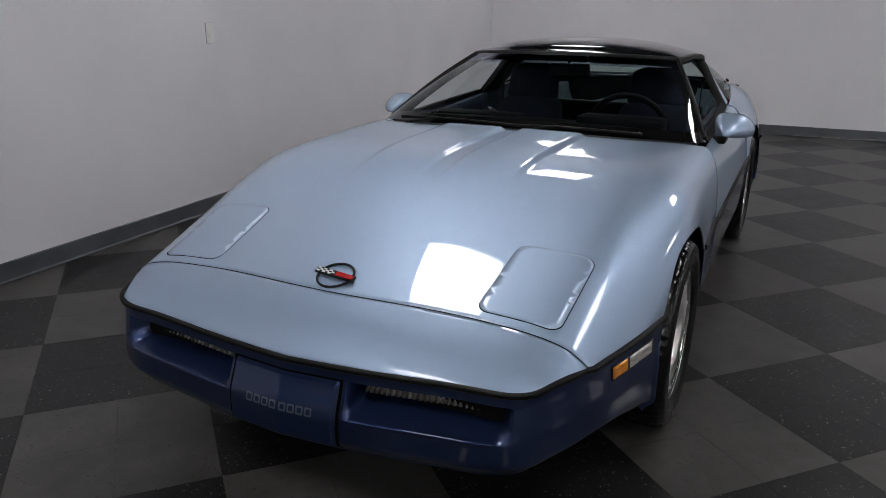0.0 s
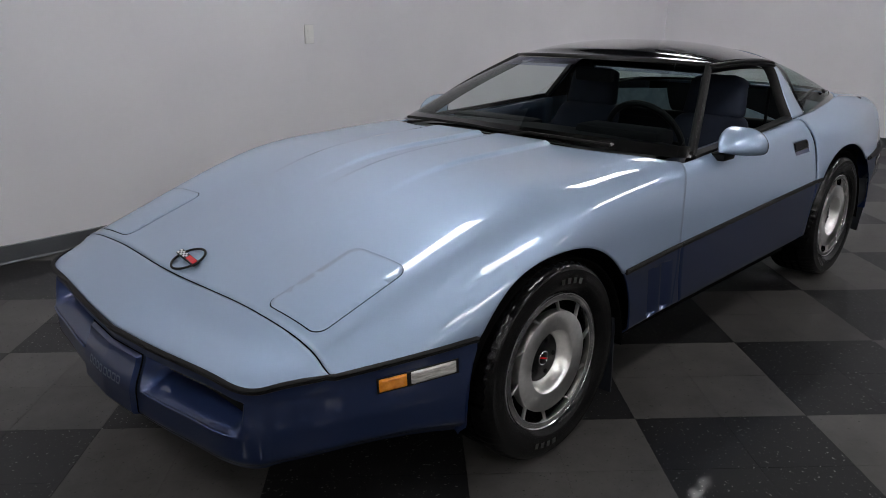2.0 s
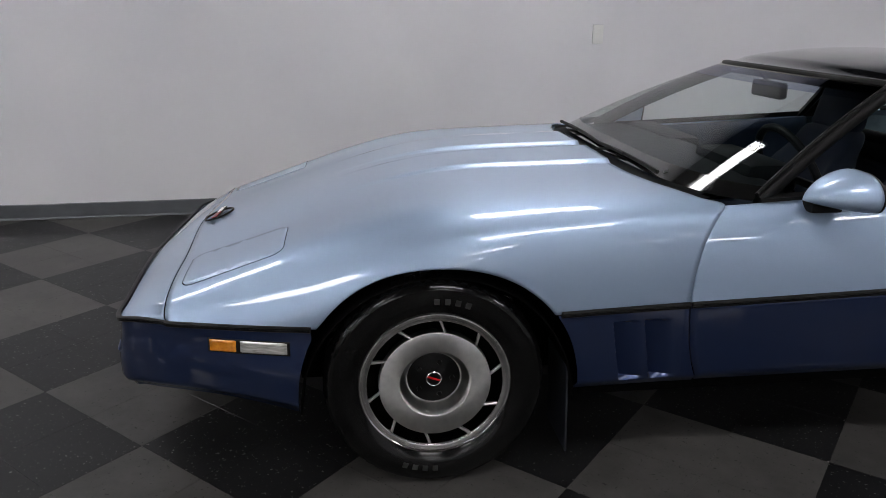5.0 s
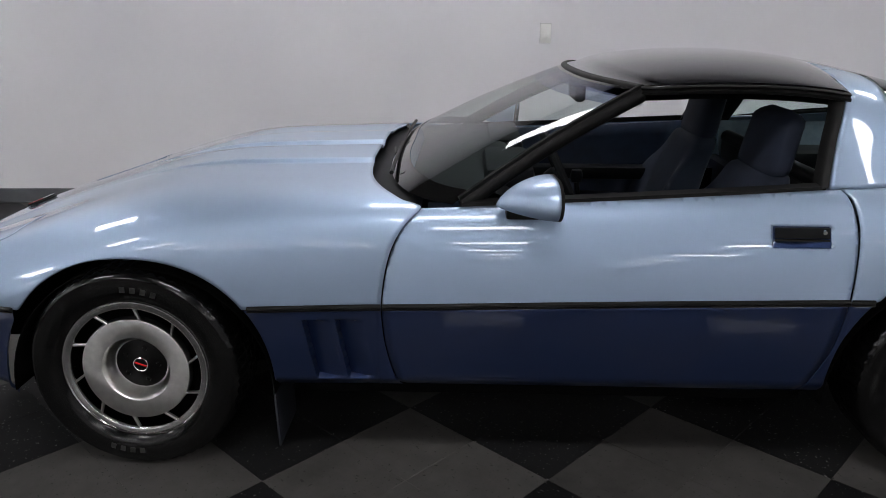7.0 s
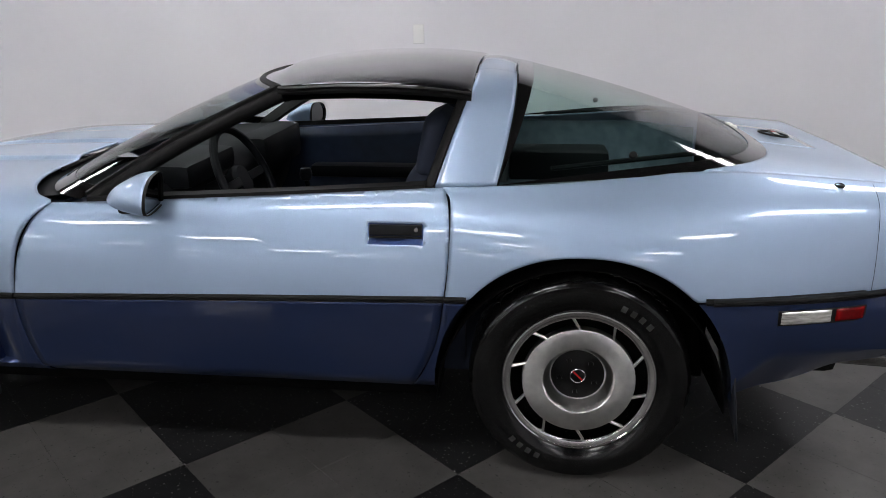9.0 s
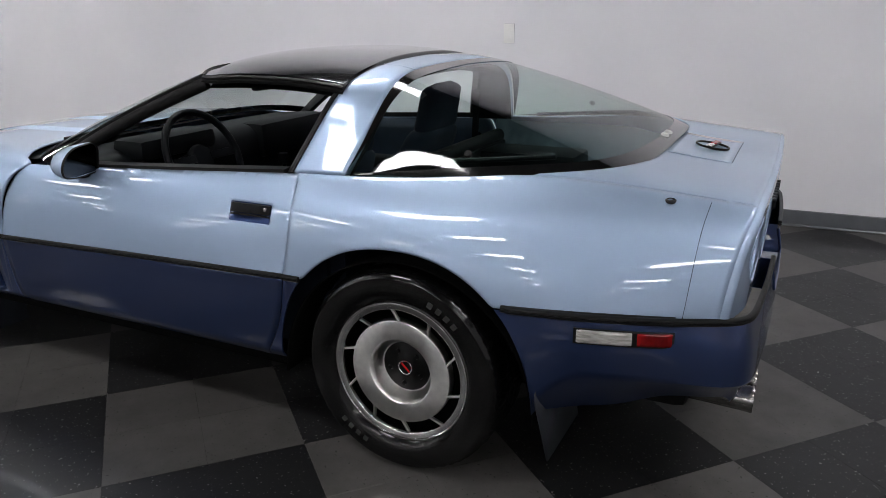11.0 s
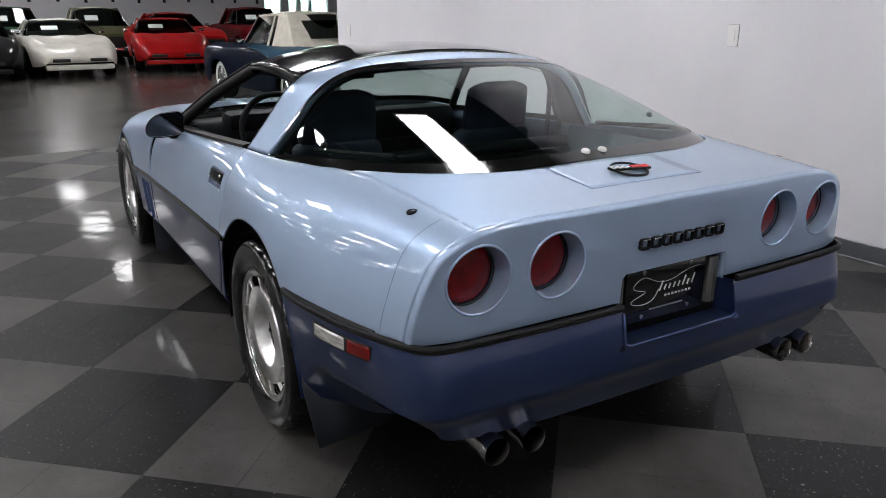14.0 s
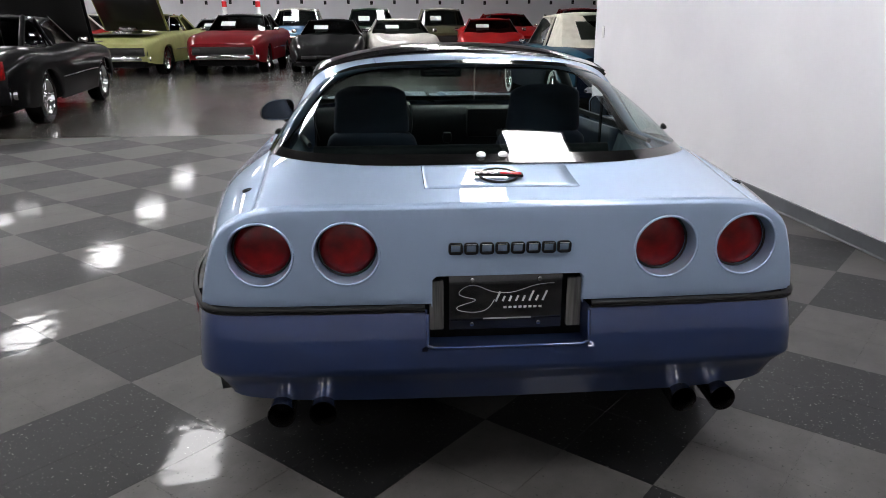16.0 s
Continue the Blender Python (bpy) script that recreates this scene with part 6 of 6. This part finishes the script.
        solid(part("bonnet_underside", grid(lambda u, v: (lambda p: (p[0] + (.03 if hood_up == "front" else -.02), p[1] * .95, p[2] - .02))(lid(u, v)), 4, 4), M_GRILLE, car, "dark bonnet underside"), .01, 0)
        part("engine_bay", box(x0 + .25, c0 - .1, -hw, hw, ztop(-1.5) + .0, ztop(-1.5) + .012), M_GRILLE, car, "dark open engine bay")
        part("engine", join(box(-1.75, -1.05, -.22, .22, .80, .97, .03), moved(lathe([(0, .06), (.2, .05), (.21, 0), (.2, -.03)], 20, "z"), pose(-1.35, 0, 1.0))), M_DARKCHROME, car)
    part("under_pan", box(x0 + .15, x1 - .15, -.60, .60, .2, .5), M_UNDER, car)
    tm, rm, wm = hall_wheel(wheels, r)
    for a in S["axles"]:
        for s in (-1, 1):
            wh = new("wheel")
            wh.parent, wh.matrix_basis = car, pose(a, s * .76, r, 0, 0, 180 if s > 0 else 0)
            for nm, me in (("tyre", tm), ("rim", rm), ("white_band", wm)):
                if me:
                    o = new(nm, me)
                    o.parent = wh
    return car


def nose_at(x, y, style, turn=0.0):
    """Pose of a car whose nose stands at x, facing the showroom."""
    L = -STYLES[style]["ends"][0]
    return pose(x - L * math.cos(radians(turn)), y - L * math.sin(radians(turn)), -.004, 0, 0, 180 + turn)


hall_car("two-tone navy and blue 1950s convertible with cream soft top", "fifties", "navy", pose(-6.55, 2.98, -.004, 0, 0, 2) @ Matrix.Scale(.9, 4), roof_mat=M_SOFTTOP,
         card=False, upper="blue", wheels="whitewall")
hall_car("black muscle car with its bonnet raised, chrome wheels", "muscle", "black", pose(-6.35, -5.35, -.004, 0, 0, 3), hood_up="front", card=False)
hall_car("pale yellow-green muscle car with its bonnet raised", "muscle", "yellow", nose_at(-12.5, -5.75, "muscle", -6), hood_up=True, card=False)
hall_car("maroon muscle car with black vinyl roof and price card", "muscle", "maroon", nose_at(-12.8, -3.45, "muscle", -4), roof_mat=M_TRIM)
hall_car("black sports car with price card behind the glass", "sports", "black", nose_at(-12.5, -1.15, "sports", -3))
hall_car("off-white sports car with pop-up nose and price card", "sports", "white", nose_at(-13.0, .80, "sports", 2))
hall_car("bright red sports car with price card behind the glass", "sports", "red", nose_at(-13.7, 2.95, "sports", -8))
ROW = [("white muscle car parked in the second row", "muscle", "white", -8.3), ("red muscle car parked in the second row", "muscle", "red", -6.5),
       ("silver sports car parked in the second row", "sports", "silver", -4.6), ("sky blue 1950s saloon with white roof", "fifties", "sky", -2.3),
       ("dark green 1950s saloon in the second row", "fifties", "green", .1), ("olive 1950s saloon with cream roof", "fifties", "olive", 2.3),
       ("red muscle car in the second row", "muscle", "red", 4.6), ("maroon 1950s saloon in the second row", "fifties", "maroon", 6.9),
       ("black muscle car in the second row", "muscle", "black", 9.2)]
for label, style, colour, y in ROW:
    roof_m = {"sky": PAINTS["white"], "olive": PAINTS["cream"]}.get(colour)
    hall_car(label, style, colour, nose_at(-17.3, y, style, random.uniform(-6, 6)), roof_mat=roof_m)
hall_car("red and white muscle car beside the yellow one", "muscle", "red", nose_at(-13.0, -8.2, "muscle", -5), roof_mat=PAINTS["white"])

# fixings along the far wall, and two striped posts
for k in range(26):
    y = -12.5 + k * .85
    t = thing("wall_hook", "small dark fixing on the far hall wall", "wall hook", "far wall fixings", pose(HALL_X, y, 1.72 + .05 * ((k * 7) % 5) / 5))
    part("hook_plate", box(0, .03, -.05, .05, -.07, .07, .01), M_TRIM, t)
    part("hook_arm", tube([(.03, 0, -.02), (.12, 0, -.03), (.13, 0, .04)], .015, 6), M_TRIM, t)
for y in (-4.45, -3.42):
    t = thing("striped_post", "white steel post with red band in the hall", "post", "hall posts", pose(-20.0, y, -.004))
    part("shaft", moved(lathe([(.075, 0), (.075, 3.2), (0, 3.2)], 20, "z"), Matrix.Identity(4)), M_PLATE, t)
    part("band", moved(lathe([(.078, 1.55), (.078, 1.72)], 20, "z"), Matrix.Identity(4)), M_RED, t, "red band")


# ---- chequered floor ----
floor = finish("floor", box(EDGE_X, BACK_X, -14.0, ROOM_Y, -0.0035, -0.0015), M_HOLE)
tagged(floor, "grey and charcoal chequered vinyl tile floor, polished", "floor", kind="structure")
T = 0.6096
OX, OY = 1.1848, -0.9824
C45 = math.sqrt(0.5)


def corner(m, n):
    return (OX + T * C45 * (m + n), OY + T * C45 * (n - m))


def clip(poly, axis, lim, keep_less):
    out = []
    for a, b in zip(poly, poly[1:] + poly[:1]):
        ia = (a[axis] <= lim) == keep_less
        ib = (b[axis] <= lim) == keep_less
        if ia:
            out.append(a)
        if ia != ib:
            t = (lim - a[axis]) / (b[axis] - a[axis])
            out.append((a[0] + (b[0] - a[0]) * t, a[1] + (b[1] - a[1]) * t))
    return out


def tile_mesh(name, mat):
    """Four small tiles laid together as one square."""
    bms = []
    h = T / 2
    g = 0.0003
    for i in (-1, 0):
        for j in (-1, 0):
            bms.append(box(i * h + g, (i + 1) * h - g, j * h + g, (j + 1) * h - g, -.0015, .0, .0004, 1))
    bm = join(*bms)
    shade(bm, 30)
    me = bpy.data.meshes.new(name)
    bm.to_mesh(me)
    bm.free()
    me.materials.append(mat)
    return me


GREY, BLACK = tile_mesh("tile", M_TILE_GREY), tile_mesh("tile", M_TILE_BLACK)
rest = {0: bmesh.new(), 1: bmesh.new()}
count = 0
for m in range(-24, 26):
    for n in range(-26, 24):
        poly = [corner(m, n), corner(m + 1, n), corner(m + 1, n + 1), corner(m, n + 1)]
        cx, cy = sum(p[0] for p in poly) / 4, sum(p[1] for p in poly) / 4
        if not (EDGE_X - .5 < cx < BACK_X + .5 and -14.5 < cy < ROOM_Y + .5):
            continue
        whole = all(EDGE_X < p[0] < BACK_X and -14 < p[1] < ROOM_Y - .012 for p in poly)
        par = (m + n) % 2
        if whole and cy > -5.6 and count < 300:
            ob = new("tile", BLACK if par else GREY)
            ob.parent = floor
            ob.matrix_basis = pose(cx, cy, 0, 0, 0, -45 + 90 * random.randrange(4))
            count += 1
            continue
        for axis, lim, less in ((0, EDGE_X, False), (0, BACK_X, True), (1, -14.0, False), (1, ROOM_Y - .003, True)):
            poly = clip(poly, axis, lim, less) if poly else poly
        if len(poly) > 2:
            vs = [rest[par].verts.new((x, y, 0)) for x, y in poly]
            f = rest[par].faces.new(vs)
            f.normal_update()
            if f.normal.z < 0:
                f.normal_flip()
for par, mat in ((0, M_TILE_GREY), (1, M_TILE_BLACK)):
    ob = part("cut_tiles", rest[par], mat, floor)
    ob["kind"] = "stuff"
